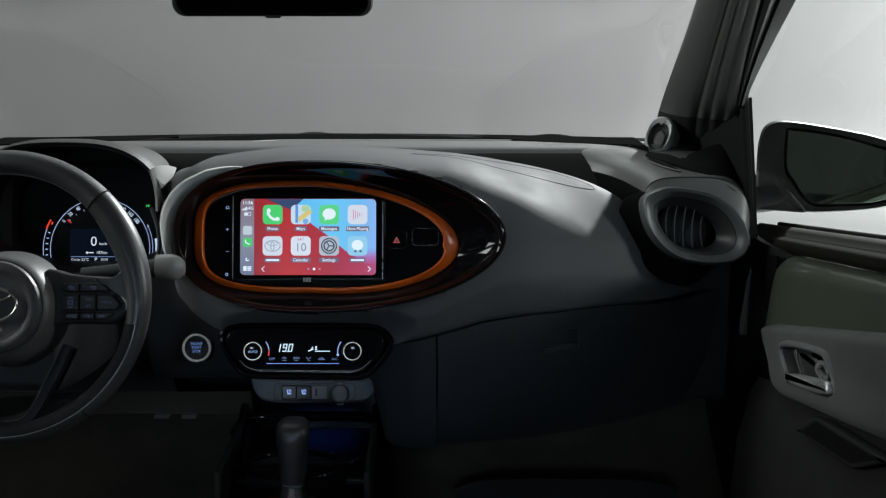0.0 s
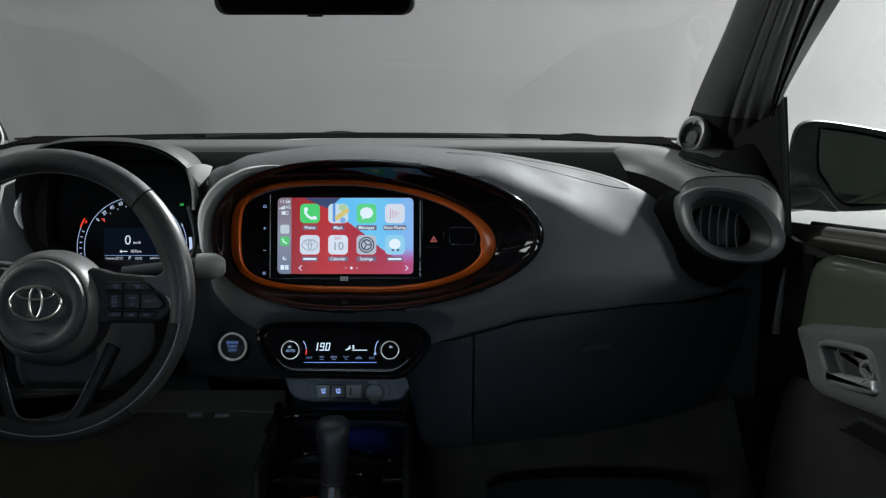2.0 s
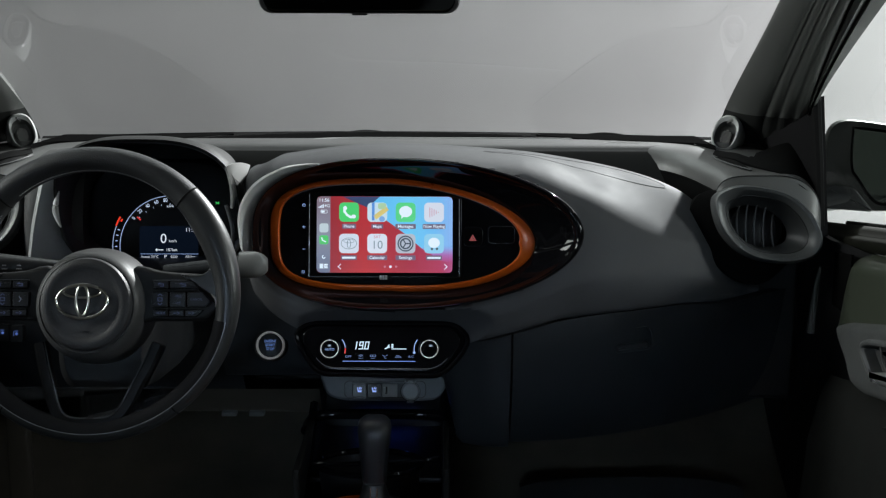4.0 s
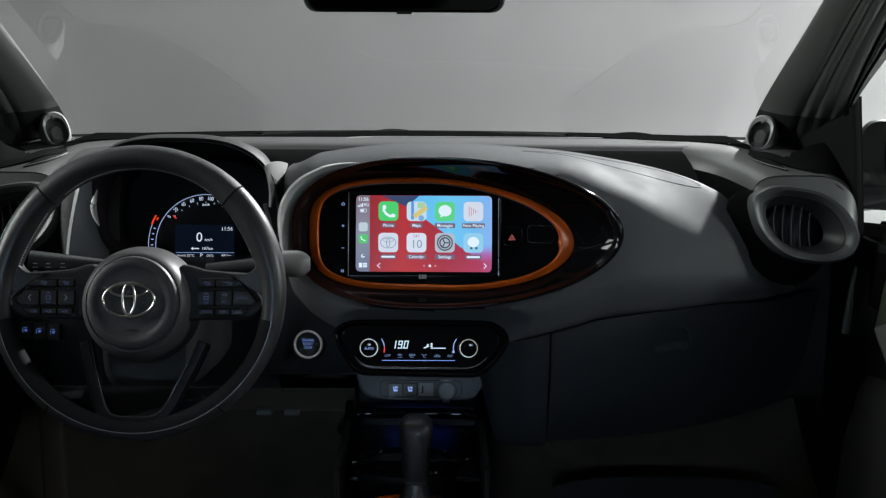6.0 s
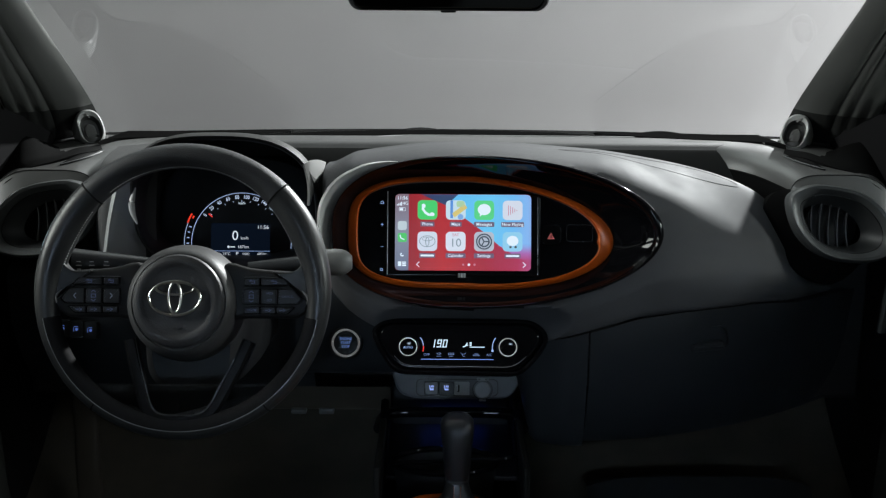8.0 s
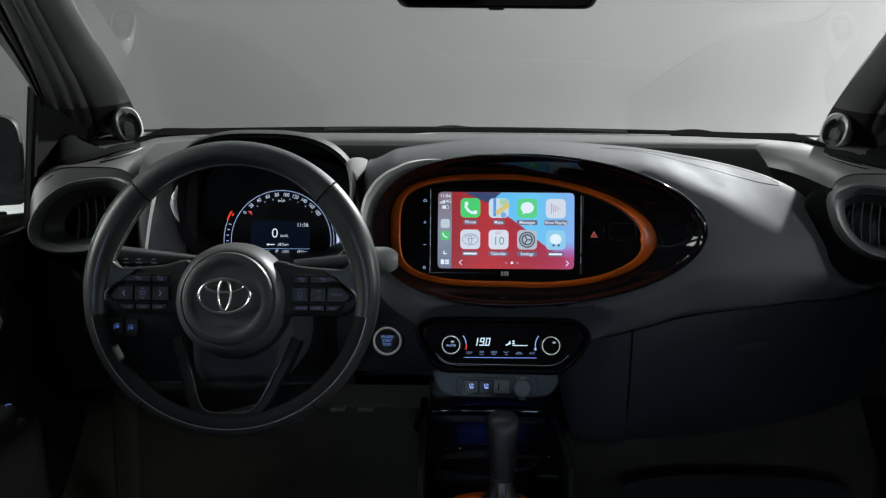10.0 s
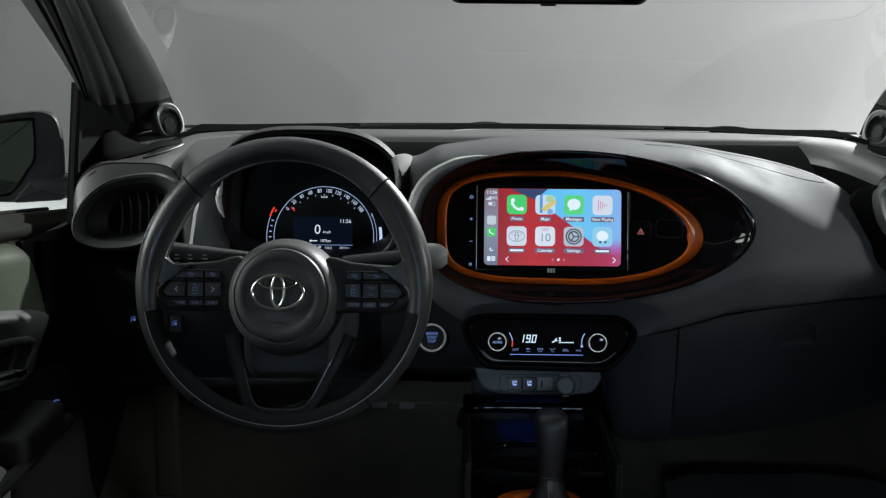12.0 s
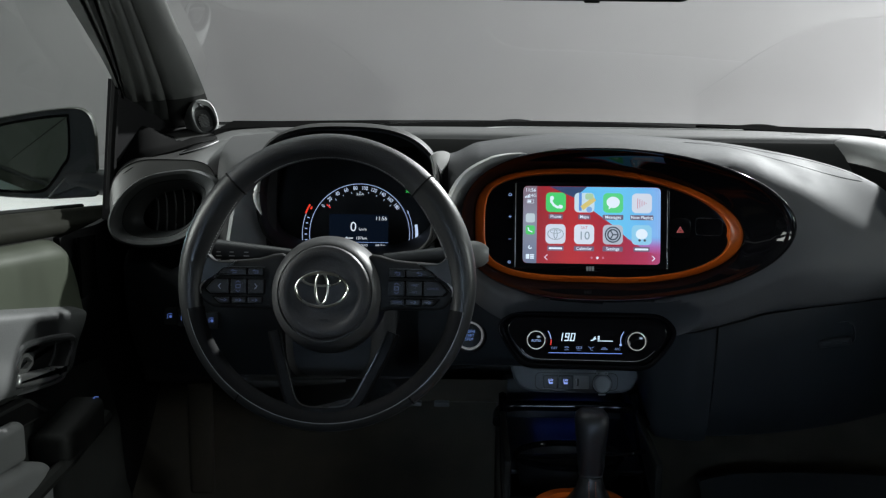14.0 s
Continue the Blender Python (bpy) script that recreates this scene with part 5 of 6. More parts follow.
    part("warm_mark", moved(arcband(-0.0725, 0, 0.0215, 0.0232, -17, 3, w - 0.0003, w, 8), m), REDGLOW, c)
    part("level_mark", moved(arcband(0.0725, 0, 0.0215, 0.0228, 142, 192, w - 0.0003, w, 10), m), PALEBLUE, c)
    part("level_dot", moved(slab(rrect(0.0505, -0.0052, 0.0035, 0.003, 0.0008, 2), w - 0.0003, w, 0.00005), m), PALEBLUE, c)


def start_button():
    s = thing("start_button", (-0.373, 1.765, 0.735), "round black engine start button with a pale ring", "button")
    m = panel(-0.373, 1.763, 0.755, 10)
    part("collar", moved(loft([[(a, b, w) for a, b in circle(0, 0, r, 48)] for r, w in ((0.027, -0.02), (0.026, 0.0), (0.0235, 0.003), (0.022, 0.002))], cap0=True), m), BLACK, s)
    # this silver also carries a little emission of its own
    part("ring", moved(loft([[(a, b, w) for a, b in circle(0, 0, r, 48)] for r, w in ((0.0216, 0.0), (0.0213, 0.0048), (0.0203, 0.0058), (0.0186, 0.0045), (0.0184, 0.0))]), m), mat("start_silver_glow", (0.66, 0.66, 0.66), 0.35, metal=0.2, emit=0.12), s, "pale silver ring with a faint glow")
    part("button_face", moved(slab(circle(0, 0, 0.0182, 40), -0.01, 0.003, 0.0015), m), DARK, s)
    for k, t in enumerate(("ENGINE", "START", "STOP")):
        words("button_text", t, 0.0056, m, glow("start_blue", (0.14, 0.25, 0.62), 0.8) if k == 0 else bpy.data.materials["start_blue"], s, 0, 0.0062 - 0.0058 * k, 0.0033, squeeze=0.9)


def switch_panel():
    s = thing("switch_panel", (-0.196, 1.84, 0.64), "dark grey panel with seat heater buttons, a socket and a cap", "switch panel")
    m = panel(-0.196, 1.832, 0.668, 12)
    P = [(v.x, v.y) for v in closed_spline([(0.090, 0.024, 0), (-0.10, 0.024, 0), (-0.1095, 0.018, 0), (-0.1015, -0.0072, 0), (-0.0854, -0.0187, 0), (-0.05, -0.0225, 0), (0.05, -0.0222, 0), (0.0756, -0.0179, 0), (0.0889, -0.0018, 0), (0.098, 0.018, 0)], 5)]
    grey = mat("switch_plate_grey", (0.070, 0.074, 0.082), 0.55, grain=0.3)
    part("plate", moved(slab(P, -0.04, 0.0, 0.004, 3), m), grey, s)
    k = m @ Matrix.Translation((-0.0072, -0.0042, 0))
    part("frame", moved(ringslab(rrect(0, 0, 0.130, 0.0275, 0.008), rrect(0, 0, 0.127, 0.0245, 0.007), -0.004, 0.0012), k), BLACK, s)
    part("well", moved(slab(rrect(0, 0, 0.1265, 0.0240, 0.007), -0.004, 0.0006, 0.0004), k), grey, s)
    seat_blue = glow("seat_blue", (0.30, 0.42, 0.95), 0.9)
    for x in (-0.0475, -0.0242):
        b = part("heater_button", moved(slab(rrect(x + 0.0072, -0.0012, 0.0228, 0.0212, 0.0016, 3), 0.0, 0.0036, 0.001), k), KEYBLK, s)
        x += 0.0072
        shape = strokes([[(x - 0.0030, 0.0026), (x - 0.0020, -0.0034), (x + 0.0024, -0.0034)], [(x - 0.0014, -0.0022), (x + 0.0026, -0.0022)], [(x - 0.0002, 0.0012), (x + 0.0006, 0.0030)], [(x + 0.0022, 0.0008), (x + 0.0028, 0.0024)]], 0.0008, 0.0039)
        part("heater_symbol", moved(shape, k), seat_blue, b, "lit blue seat heating symbol")
    u = part("usb_socket", moved(slab(rrect(0.0075, -0.0012, 0.0240, 0.0212, 0.0016, 3), 0.0, 0.0032, 0.001), k), mat("socket_grey", (0.24, 0.24, 0.245), 0.5), s, "grey usb socket cover")
    part("socket_slot", moved(slab(rrect(0.0020, -0.0012, 0.0036, 0.0115, 0.001, 2), 0.0030, 0.0034, 0.0001), k), BLACK, u)
    part("socket_mark", moved(strokes([[(-0.0018, 0.0030), (0.0004, 0.0036), (0.0004, -0.0046)]], 0.0004, 0.0035), k), mat("socket_mark_pale", (0.45, 0.45, 0.46), 0.5), u)
    cx, cy = 0.0402, -0.0030
    capm = mat("cap_grey", (0.18, 0.184, 0.192), 0.5)
    part("cap_ring", moved(ringslab(circle(cx, cy, 0.0162, 40), circle(cx, cy, 0.0148, 40), 0.0005, 0.0022), k), BLACK, s)
    c = part("socket_cap", moved(slab(circle(cx, cy, 0.0143, 40), 0.0, 0.0065, 0.003, 3), k), capm, s, "round grey socket cap")
    part("cap_hinge", moved(slab(rrect(cx, cy + 0.0165, 0.018, 0.0042, 0.001, 2), 0.0, 0.006, 0.001), k), capm, c)
    for dx in (-0.0055, 0.0055):
        part("hinge_pin", moved(slab(rrect(cx + dx, cy + 0.0165, 0.0042, 0.0026, 0.0006, 2), 0.005, 0.0068, 0.0006), k), SATIN, c)
    part("cap_tab", moved(slab(rrect(cx, cy - 0.0168, 0.011, 0.0032, 0.0012, 2), 0.0, 0.005, 0.001), k), capm, c)


def instruments():
    c = thing("instrument_cluster", (-0.555, 1.88, 0.86), "hooded instrument cluster with a lit white dial and central display", "instrument cluster")

    def hood(sx, sz, y0, lean, dx=0.0, dz=0.0):
        out = oval(-0.556 + dx, 0.945 + dz, 0.138 * sx, 0.140 * sx, 0.114 * sz, 0.085 * sz, 3.0, 2.8, 80)
        return [(x, y0 - lean * (z - 0.945), z) for x, z in out]
    shell_rings = [hood(0.76, 0.80, 2.02, 0.0), hood(0.88, 0.94, 1.92, 0.1), hood(0.99, 1.05, 1.85, 0.25), hood(1.025, 1.10, 1.82, 0.33), hood(1.03, 1.105, 1.806, 0.36), hood(1.01, 1.08, 1.797, 0.38), hood(0.985, 1.04, 1.799, 0.38)]
    part("hood", loft(shell_rings, cap0=True), mat("hood_grey", (0.028, 0.028, 0.0275), 0.65, spec=0.3, grain=0.4, grain_scale=600), c, "grained grey hood")
    part("hood_lining", loft([hood(0.985, 1.04, 1.799, 0.38), hood(0.965, 1.01, 1.806, 0.36), hood(0.93, 0.92, 1.90, 0.1)]), BLACK, c, "black inner hood")
    # pale wing on the cabin side of the hood: a bent triangular plate
    cols = []
    for k in range(9):
        f = k / 8
        top = Vector((-0.435 + 0.026 * f, 1.768 + 0.055 * f ** 1.3, 1.031 - 0.004 * f - 0.006 * (2 * f - 1) ** 2))
        foot = Vector((-0.431 + 0.004 * f, 1.782 + 0.014 * f, 0.962 + 0.030 * f ** 2))
        cols.append([top.lerp(foot, j / 6) + Vector((0.004 * math.sin(math.pi * j / 6), -0.003 * math.sin(math.pi * j / 6), 0)) for j in range(7)])
    part("hood_wing", solid(loft(cols, closed=False), 0.004), mat("wing_silver_grey", (0.55, 0.55, 0.54), 0.42, metal=0.1), c, "pale silver-grey wing trim")
    part("bay_edge", tube(spline([(-0.437, 1.784, 0.966), (-0.430, 1.79, 0.93), (-0.434, 1.80, 0.895), (-0.452, 1.815, 0.873), (-0.475, 1.83, 0.866)], 5), 0.003, 8), mat("bay_edge_grey", (0.13, 0.13, 0.13), 0.4), c, "slim satin grey bay edge")
    m = panel(-0.5445, 1.885, 0.876, 14)
    part("dial_face", moved(slab(oval(-0.01, 0.05, 0.125, 0.128, 0.095, 0.07, 3, 3, 60), -0.02, -0.004, 0.002), m), DIALBLK, c, "black dial face")
    md = m @ Matrix.Translation((-0.004, 0.0088, 0))
    part("speed_arc", moved(arcband(0, 0, 0.0790, 0.0799, -16, 197, -0.004, -0.0034, 70), md), glow("arc_white", (0.40, 0.52, 0.82), 0.85), c, "lit white arc")
    part("rev_arc", moved(arcband(0, 0, 0.0905, 0.0914, 160, 196, -0.004, -0.0034, 24), md), bpy.data.materials["arc_white"], c, "lit white scale line")
    part("fuel_arc", moved(arcband(0, 0, 0.0838, 0.0846, -14, 27, -0.004, -0.0034, 24), md), bpy.data.materials["arc_white"], c, "lit white scale line")
    part("red_zone", moved(arcband(0, 0, 0.0905, 0.0930, 150, 160, -0.004, -0.0033, 8), md), glow("red_zone", (0.85, 0.05, 0.02), 0.85), c, "lit red zone")
    part("red_zone", moved(arcband(0, 0, 0.0860, 0.0884, 151, 154, -0.004, -0.0033, 4), md), bpy.data.materials["red_zone"], c, "lit red mark")
    part("fuel_bar", moved(arcband(0, 0, 0.0885, 0.0930, -9, 10, -0.004, -0.0033, 10), md), PALEW, c, "lit white fuel bar")
    part("rev_bar", moved(arcband(0, 0, 0.0925, 0.0965, 192, 197, -0.004, -0.0033, 4), md), PALEW, c)
    for k in range(10):
        a = radians(143.2 - k * 11.75)
        words("dial_number", str(20 * k), 0.0086, md @ Matrix.Translation((0.0728 * math.cos(a), 0.0728 * math.sin(a), -0.0034)) @ Matrix.Rotation(a - math.pi / 2, 4, "Z"), DIALW, c, squeeze=0.80)
        if k < 9:
            b = a - radians(5.9)
            part("dial_tick", moved(strokes([[(0.0655 * math.cos(b), 0.0655 * math.sin(b)), (0.0672 * math.cos(b), 0.0672 * math.sin(b))]], 0.0004, -0.0034), md), DIALW, c)
    for k in range(6):
        a = radians(163 + 6.0 * k)
        part("rev_mark", moved(moved(slab(rrect(0, 0, 0.0016, 0.0040, 0.0004, 1), -0.004, -0.0034, 0.0001), Matrix.Translation((0.0855 * math.cos(a), 0.0855 * math.sin(a), 0)) @ Matrix.Rotation(a - math.pi / 2, 4, "Z")), md), bpy.data.materials["arc_white"], c)
    words("fuel_letter", "F", 0.0052, md, WHITE, c, 0.0765, 0.0345, -0.0034)
    a = radians(139)
    part("needle", moved(strokes([[(0.0630 * math.cos(a), 0.0630 * math.sin(a)), (0.0690 * math.cos(a), 0.0690 * math.sin(a))]], 0.0010, -0.0032), md), REDGLOW, c, "red needle tip")
    words("unit", "km/h", 0.0056, md, WHITE, c, 0.0, 0.0630, -0.0034)
    ml = m @ Matrix.Translation((-0.0045, -0.0052, 0))
    lcd = part("trip_display", moved(slab(rrect(-0.001, 0.018, 0.094, 0.054, 0.002, 2), -0.004, -0.0036, 0.0001), ml), mat("lcd_navy", (0.0025, 0.005, 0.011), 0.6, spec=0.08, vary=0.02, emit=0.9), c, "dim navy display")
    thin = glow("display_white", (0.70, 0.76, 0.86), 0.9)
    words("speed", "0", 0.0215, ml, thin, lcd, -0.0095, 0.0245, -0.0032)
    words("speed_unit", "km/h", 0.0062, ml, thin, lcd, 0.0055, 0.0210, -0.0032)
    words("clock_text", "11:56", 0.0085, ml, thin, lcd, 0.0345, 0.0385, -0.0032)
    words("range_text", "187km", 0.0066, ml, thin, lcd, 0.0035, 0.0070, -0.0032)
    part("range_symbol", moved(strokes([[(-0.0215, 0.007), (-0.0180, 0.007)], [(-0.0200, 0.0084), (-0.0200, 0.0056)], [(-0.0160, 0.007), (-0.0105, 0.007)]], 0.0008, -0.0032), ml), thin, lcd)
    part("rule", moved(strokes([[(-0.046, 0.0005), (0.046, 0.0005)]], 0.0003, -0.0032), ml), PALEBLUE, lcd)
    for x, t, q in ((-0.038, "Outside", 0.0045), (-0.023, "23°C", 0.0058), (-0.006, "P", 0.0085), (0.008, "ODO", 0.0048), (0.034, "681km", 0.0058)):
        words("status_text", t, q, ml, thin, lcd, x, -0.0042, -0.0032)
    part("light_symbol", moved(strokes([[(0.069, 0.0755), (0.0735, 0.0785), (0.0735, 0.0755), (0.069, 0.0785)]], 0.0006, -0.0032), m), GREENGLOW, c, "lit green lamp symbol")


def steering_wheel():
    s = thing("steering_wheel", (-0.5535, 1.49, 0.86), "black leather three-spoke steering wheel with button pads and chrome emblem", "steering wheel")
    m = panel(-0.5535, 1.478, 0.9015, 15)

    def rad(a):
        low = 0.5 - 0.5 * math.tanh((math.sin(radians(a)) + 0.15) * 4)
        d1 = math.exp(-((((a - 28 + 180) % 360) - 180) / 22.0) ** 2)
        d2 = math.exp(-((((a - 152 + 180) % 360) - 180) / 22.0) ** 2)
        return 0.0148 - 0.0026 * low + 0.0030 * (d1 + d2)

    def ring_at(a, n=20):
        c, q, r = math.cos(radians(a)), math.sin(radians(a)), rad(a)
        mid = 0.1862 - 1.08 * r
        return [((mid + 1.08 * r * math.cos(b)) * c, (mid + 1.08 * r * math.cos(b)) * q, 1.15 * r * math.sin(b)) for b in [2 * math.pi * i / n for i in range(n)]]

    def seg(a0, a1, n):
        return moved(loft([ring_at(a0 + (a1 - a0) * k / n) for k in range(n + 1)]), m)
    part("rim_top", seg(46.4, 133.6, 36), LEATHER2, s, "dark perforated leather")
    part("rim_grip", seg(-53, 45.6, 40), LEATHER, s, "smooth black leather")
    part("rim_grip", seg(134.4, 233, 40), LEATHER, s, "smooth black leather")
    part("rim_bottom", seg(233.8, 306.2, 32), LEATHER, s, "smooth black leather")
    # dark insert along the inner side of the lower half, with a fine edge
    def inner(a, b, off=0.0009):
        c, q, r = math.cos(radians(a)), math.sin(radians(a)), rad(a)
        mid = 0.1862 - 1.08 * r
        k = mid + (1.08 * r + off) * math.cos(b)
        return (k * c, k * q, (1.15 * r + off) * math.sin(b))
    part("rim_insert", moved(loft([[inner(192 + 156 * k / 70, radians(84 + 150 * j / 12)) for j in range(13)] for k in range(71)], closed=False), m), mat("rim_insert_black", (0.010, 0.010, 0.011), 0.8, spec=0.1), s, "dark insert along the inner rim")
    part("insert_edge", moved(tube([inner(192 + 156 * k / 70, radians(82), 0.0006) for k in range(71)], 0.0007, 6), m), mat("insert_edge_grey", (0.16, 0.165, 0.17), 0.3), s, "fine satin edge of the insert")
    for a in (46, 134, 233.4, 306.6):
        ring = ring_at(a)
        part("seam", moved(tube(ring, 0.0011, 6, True), m), RUBBER, s)
    for a0, a1 in ((140, 172), (52, 128), (8, 40)):
        st = []
        n = int((a1 - a0) / 1.35)
        for k in range(n):
            a = radians(a0 + (a1 - a0) * k / n)
            rr = 0.187 - 2.16 * rad(math.degrees(a)) * 0.975
            p = Vector((rr * math.cos(a), rr * math.sin(a), 0.006))
            t = Vector((-math.sin(a), math.cos(a), 0.5)) * 0.0014
            st.append(tube([p - t, p + t], 0.0011, 5))
        tagged(part("stitching", moved(join(*st), m), mat("stitch_grey", (0.42, 0.42, 0.42), 0.7) if a0 == 140 else bpy.data.materials["stitch_grey"], s, "grey seam stitching"), kind="stuff")
    # hub
    def lathe(prof, n=64, squash=1.0, v0=-0.008):
        return loft([[(r * math.cos(2 * math.pi * k / n), v0 + squash * r * math.sin(2 * math.pi * k / n), w) for k in range(n)] for r, w in prof], cap1=True)
    part("hub_side", moved(lathe([(0.0735, -0.040), (0.0722, -0.018), (0.0695, 0.002), (0.0655, 0.016), (0.0610, 0.0240), (0.0585, 0.0255), (0.0575, 0.0245)], squash=1.02, v0=-0.0150), m), HUBRING, s, "grey hub flank")
    part("airbag_cover", moved(lathe([(0.0572, 0.020), (0.0566, 0.0275), (0.0548, 0.0312), (0.0505, 0.0335), (0.0455, 0.0335), (0.0425, 0.0318), (0.0395, 0.0306), (0.02, 0.0312), (0.003, 0.0315)], squash=1.02, v0=-0.0140), m), HUB, s, "grained black airbag cover")
    me = m @ Matrix.Translation((-0.0028, -0.0108, 0.0325))
    for ax, by, dx, dy, t in ((0.0332, 0.0226, 0, 0, 0.0036), (0.0248, 0.0090, 0, 0.0120, 0.0030), (0.0092, 0.0205, 0, 0.0010, 0.0032)):
        pts = [(dx + (ax - t / 2) * math.cos(2 * math.pi * k / 56), dy + (by - t / 2) * math.sin(2 * math.pi * k / 56), 0.002) for k in range(56)]
        part("emblem", moved(tube(pts, t / 2, 10, True), me), shared("dark_chrome", (0.46, 0.45, 0.41), 0.28, metal=1.0, vary=0.04, rough_vary=0.03), s, "chrome oval emblem ring")
    part("hub_mark", moved(slab(rrect(0, -0.047, 0.012, 0.0016, 0.0006, 2), 0.029, 0.0325, 0.0003), m), BLACK, s)
    # side spokes: leather thumb rests off the rim, satin arms and black pads in three rows
    spoke_black = mat("spoke_black", (0.018, 0.018, 0.0185), 0.55, spec=0.2, grain=0.3, grain_scale=500)
    key_pale = glow("key_pale", (0.25, 0.30, 0.42), 0.4)
    for q in (1, -1):
        def mir(pts):
            return pts if q == 1 else [(-x, y) for x, y in pts][::-1]

        def smooth(pts, per=5):
            return [(v.x, v.y) for v in closed_spline([(x, y, 0) for x, y in mir(pts)], per)]
        arm = [(0.050, -0.034), (0.079, -0.0345), (0.125, -0.0345), (0.1415, -0.0335), (0.152, -0.027), (0.1640, -0.015), (0.1650, 0.002), (0.157, 0.016), (0.142, 0.0235), (0.122, 0.0255), (0.105, 0.0265), (0.085, 0.0285), (0.050, 0.031)]
        part("spoke", moved(slab(smooth(arm, 4), -0.022, 0.006, 0.006, 4), m), spoke_black, s, "black satin spoke")
        rest = [(0.176, -0.030), (0.177, 0.0), (0.175, 0.030), (0.168, 0.058), (0.158, 0.060), (0.1535, 0.048), (0.1485, 0.033), (0.139, 0.0245), (0.126, 0.0235), (0.1125, 0.0240), (0.122, 0.0165), (0.137, 0.0055), (0.150, -0.003), (0.160, -0.012), (0.166, -0.022)]
        part("thumb_rest", moved(slab(smooth(rest, 4), -0.014, 0.0074, 0.0018, 3), m), LEATHER, s, "smooth black leather thumb rest")
        rows = (
            [(0.0775, 0.0058), (0.1330, 0.0058), (0.1395, 0.0062), (0.1290, 0.0160), (0.0775, 0.0160)],
            [(0.0760, -0.0172), (0.1470, -0.0172), (0.1530, -0.0110), (0.1415, 0.0022), (0.0760, 0.0022)],
            [(0.0785, -0.0290), (0.1335, -0.0290), (0.1430, -0.0200), (0.0785, -0.0200)])
        edges = ((0.0775, 0.0988, 0.140), (0.0760, 0.0985, 0.1205, 0.153), (0.0785, 0.0985, 0.1185, 0.143))
        bp = part("button_pad", moved(join(*[slab(rpoly(mir(r), 0.0030, 4), 0.0, 0.0080, 0.0012) for r in rows]), m), GLOSS2, s, "gloss black button pad")
        w = 0.0108
        for i, r in enumerate(rows):
            lo, hi = min(y for x, y in r) + 0.0009, max(y for x, y in r) - 0.0009
            cut = edges[i]
            for j in range(len(cut) - 1):
                a, b = cut[j] + 0.0006, cut[j + 1] - 0.0006
                far = j == len(cut) - 2
                quad = [(a, lo), (b - 0.001, lo), (b - 0.001, hi), (a, hi)]
                if far:
                    quad = {0: [(a, lo), (b - 0.004, lo), (b - 0.0125, hi), (a, hi)], 1: [(a, lo), (b - 0.0085, lo), (b - 0.0030, -0.0105), (b - 0.0135, hi), (a, hi)], 2: [(a, lo), (b - 0.0105, lo), (b - 0.0025, hi), (a, hi)]}[i]
                part("key", moved(slab(rpoly(mir(quad), 0.0012, 3), 0.006, 0.0104, 0.0008), m), KEYBLK, bp)
                x, y = q * ((a + b) / 2 - (0.004 if far else 0)), (lo + hi) / 2
                if q == 1 and i == 1 and far:
                    words("key_text", "CANCEL", 0.0040, m, BLUE, bp, x, y, w)
                elif q == 1 and (i, j) == (1, 1):
                    words("key_text", "+RES", 0.0040, m, BLUE, bp, x, y + 0.0040, w)
                    words("key_text", "-SET", 0.0040, m, BLUE, bp, x, y - 0.0045, w)
                elif q == 1 and (i, j) == (2, 0):
                    words("key_text", "MODE", 0.0040, m, BLUE, bp, x, y, w)
                elif q == -1 and i == 1 and j != 1:
                    e = 0.002 if j == 0 else -0.002
                    part("key_symbol", moved(strokes([[(x - e * 0.6, y + 0.003), (x + e * 0.6, y), (x - e * 0.6, y - 0.003)]], 0.0005, w), m), key_pale, bp)
                elif i == 1:
                    dial = [[(x - 0.0022, y + 0.0050), (x, y + 0.0068), (x + 0.0022, y + 0.0050)], [(x - 0.0022, y - 0.0050), (x, y - 0.0068), (x + 0.0022, y - 0.0050)], [(x - 0.0026, y + 0.002), (x + 0.0026, y + 0.002), (x + 0.0026, y - 0.002), (x - 0.0026, y - 0.002), (x - 0.0026, y + 0.002)]]
                    part("key_symbol", moved(strokes(dial, 0.0005, w), m), BLUE, bp)
                elif i == 0:
                    part("key_symbol", moved(strokes([[(x - 0.0032, y + 0.001), (x - 0.001, y + 0.0022)], [(x - 0.0032, y + 0.001), (x + 0.0030, y + 0.001), (x + 0.0030, y - 0.0018), (x - 0.001, y - 0.0018)]], 0.0005, w), m), BLUE, bp)
                else:
                    part("key_symbol", moved(strokes([[(x - 0.0036, y), (x - 0.0010, y)], [(x + 0.0008, y - 0.0014), (x + 0.0030, y), (x + 0.0008, y + 0.0014)]], 0.0005, w), m), BLUE, bp)
        part("pad_edge", moved(tube([Vector((q * x, y, 0.0066)) for x, y in ((0.0772, 0.0166), (0.100, 0.0168), (0.1290, 0.0166), (0.1400, 0.0072))], 0.0005, 6), m), SATIN, s, "fine satin pad edge")
        part("pad_edge", moved(tube(spline([(q * 0.1500, 0.000, 0.0070), (q * 0.1572, -0.0085, 0.0072), (q * 0.1560, -0.0170, 0.0070)], 4), lambda t: 0.0005 + 0.0012 * math.sin(math.pi * t), 8), m), SILVER, s, "thin bright pad edge")
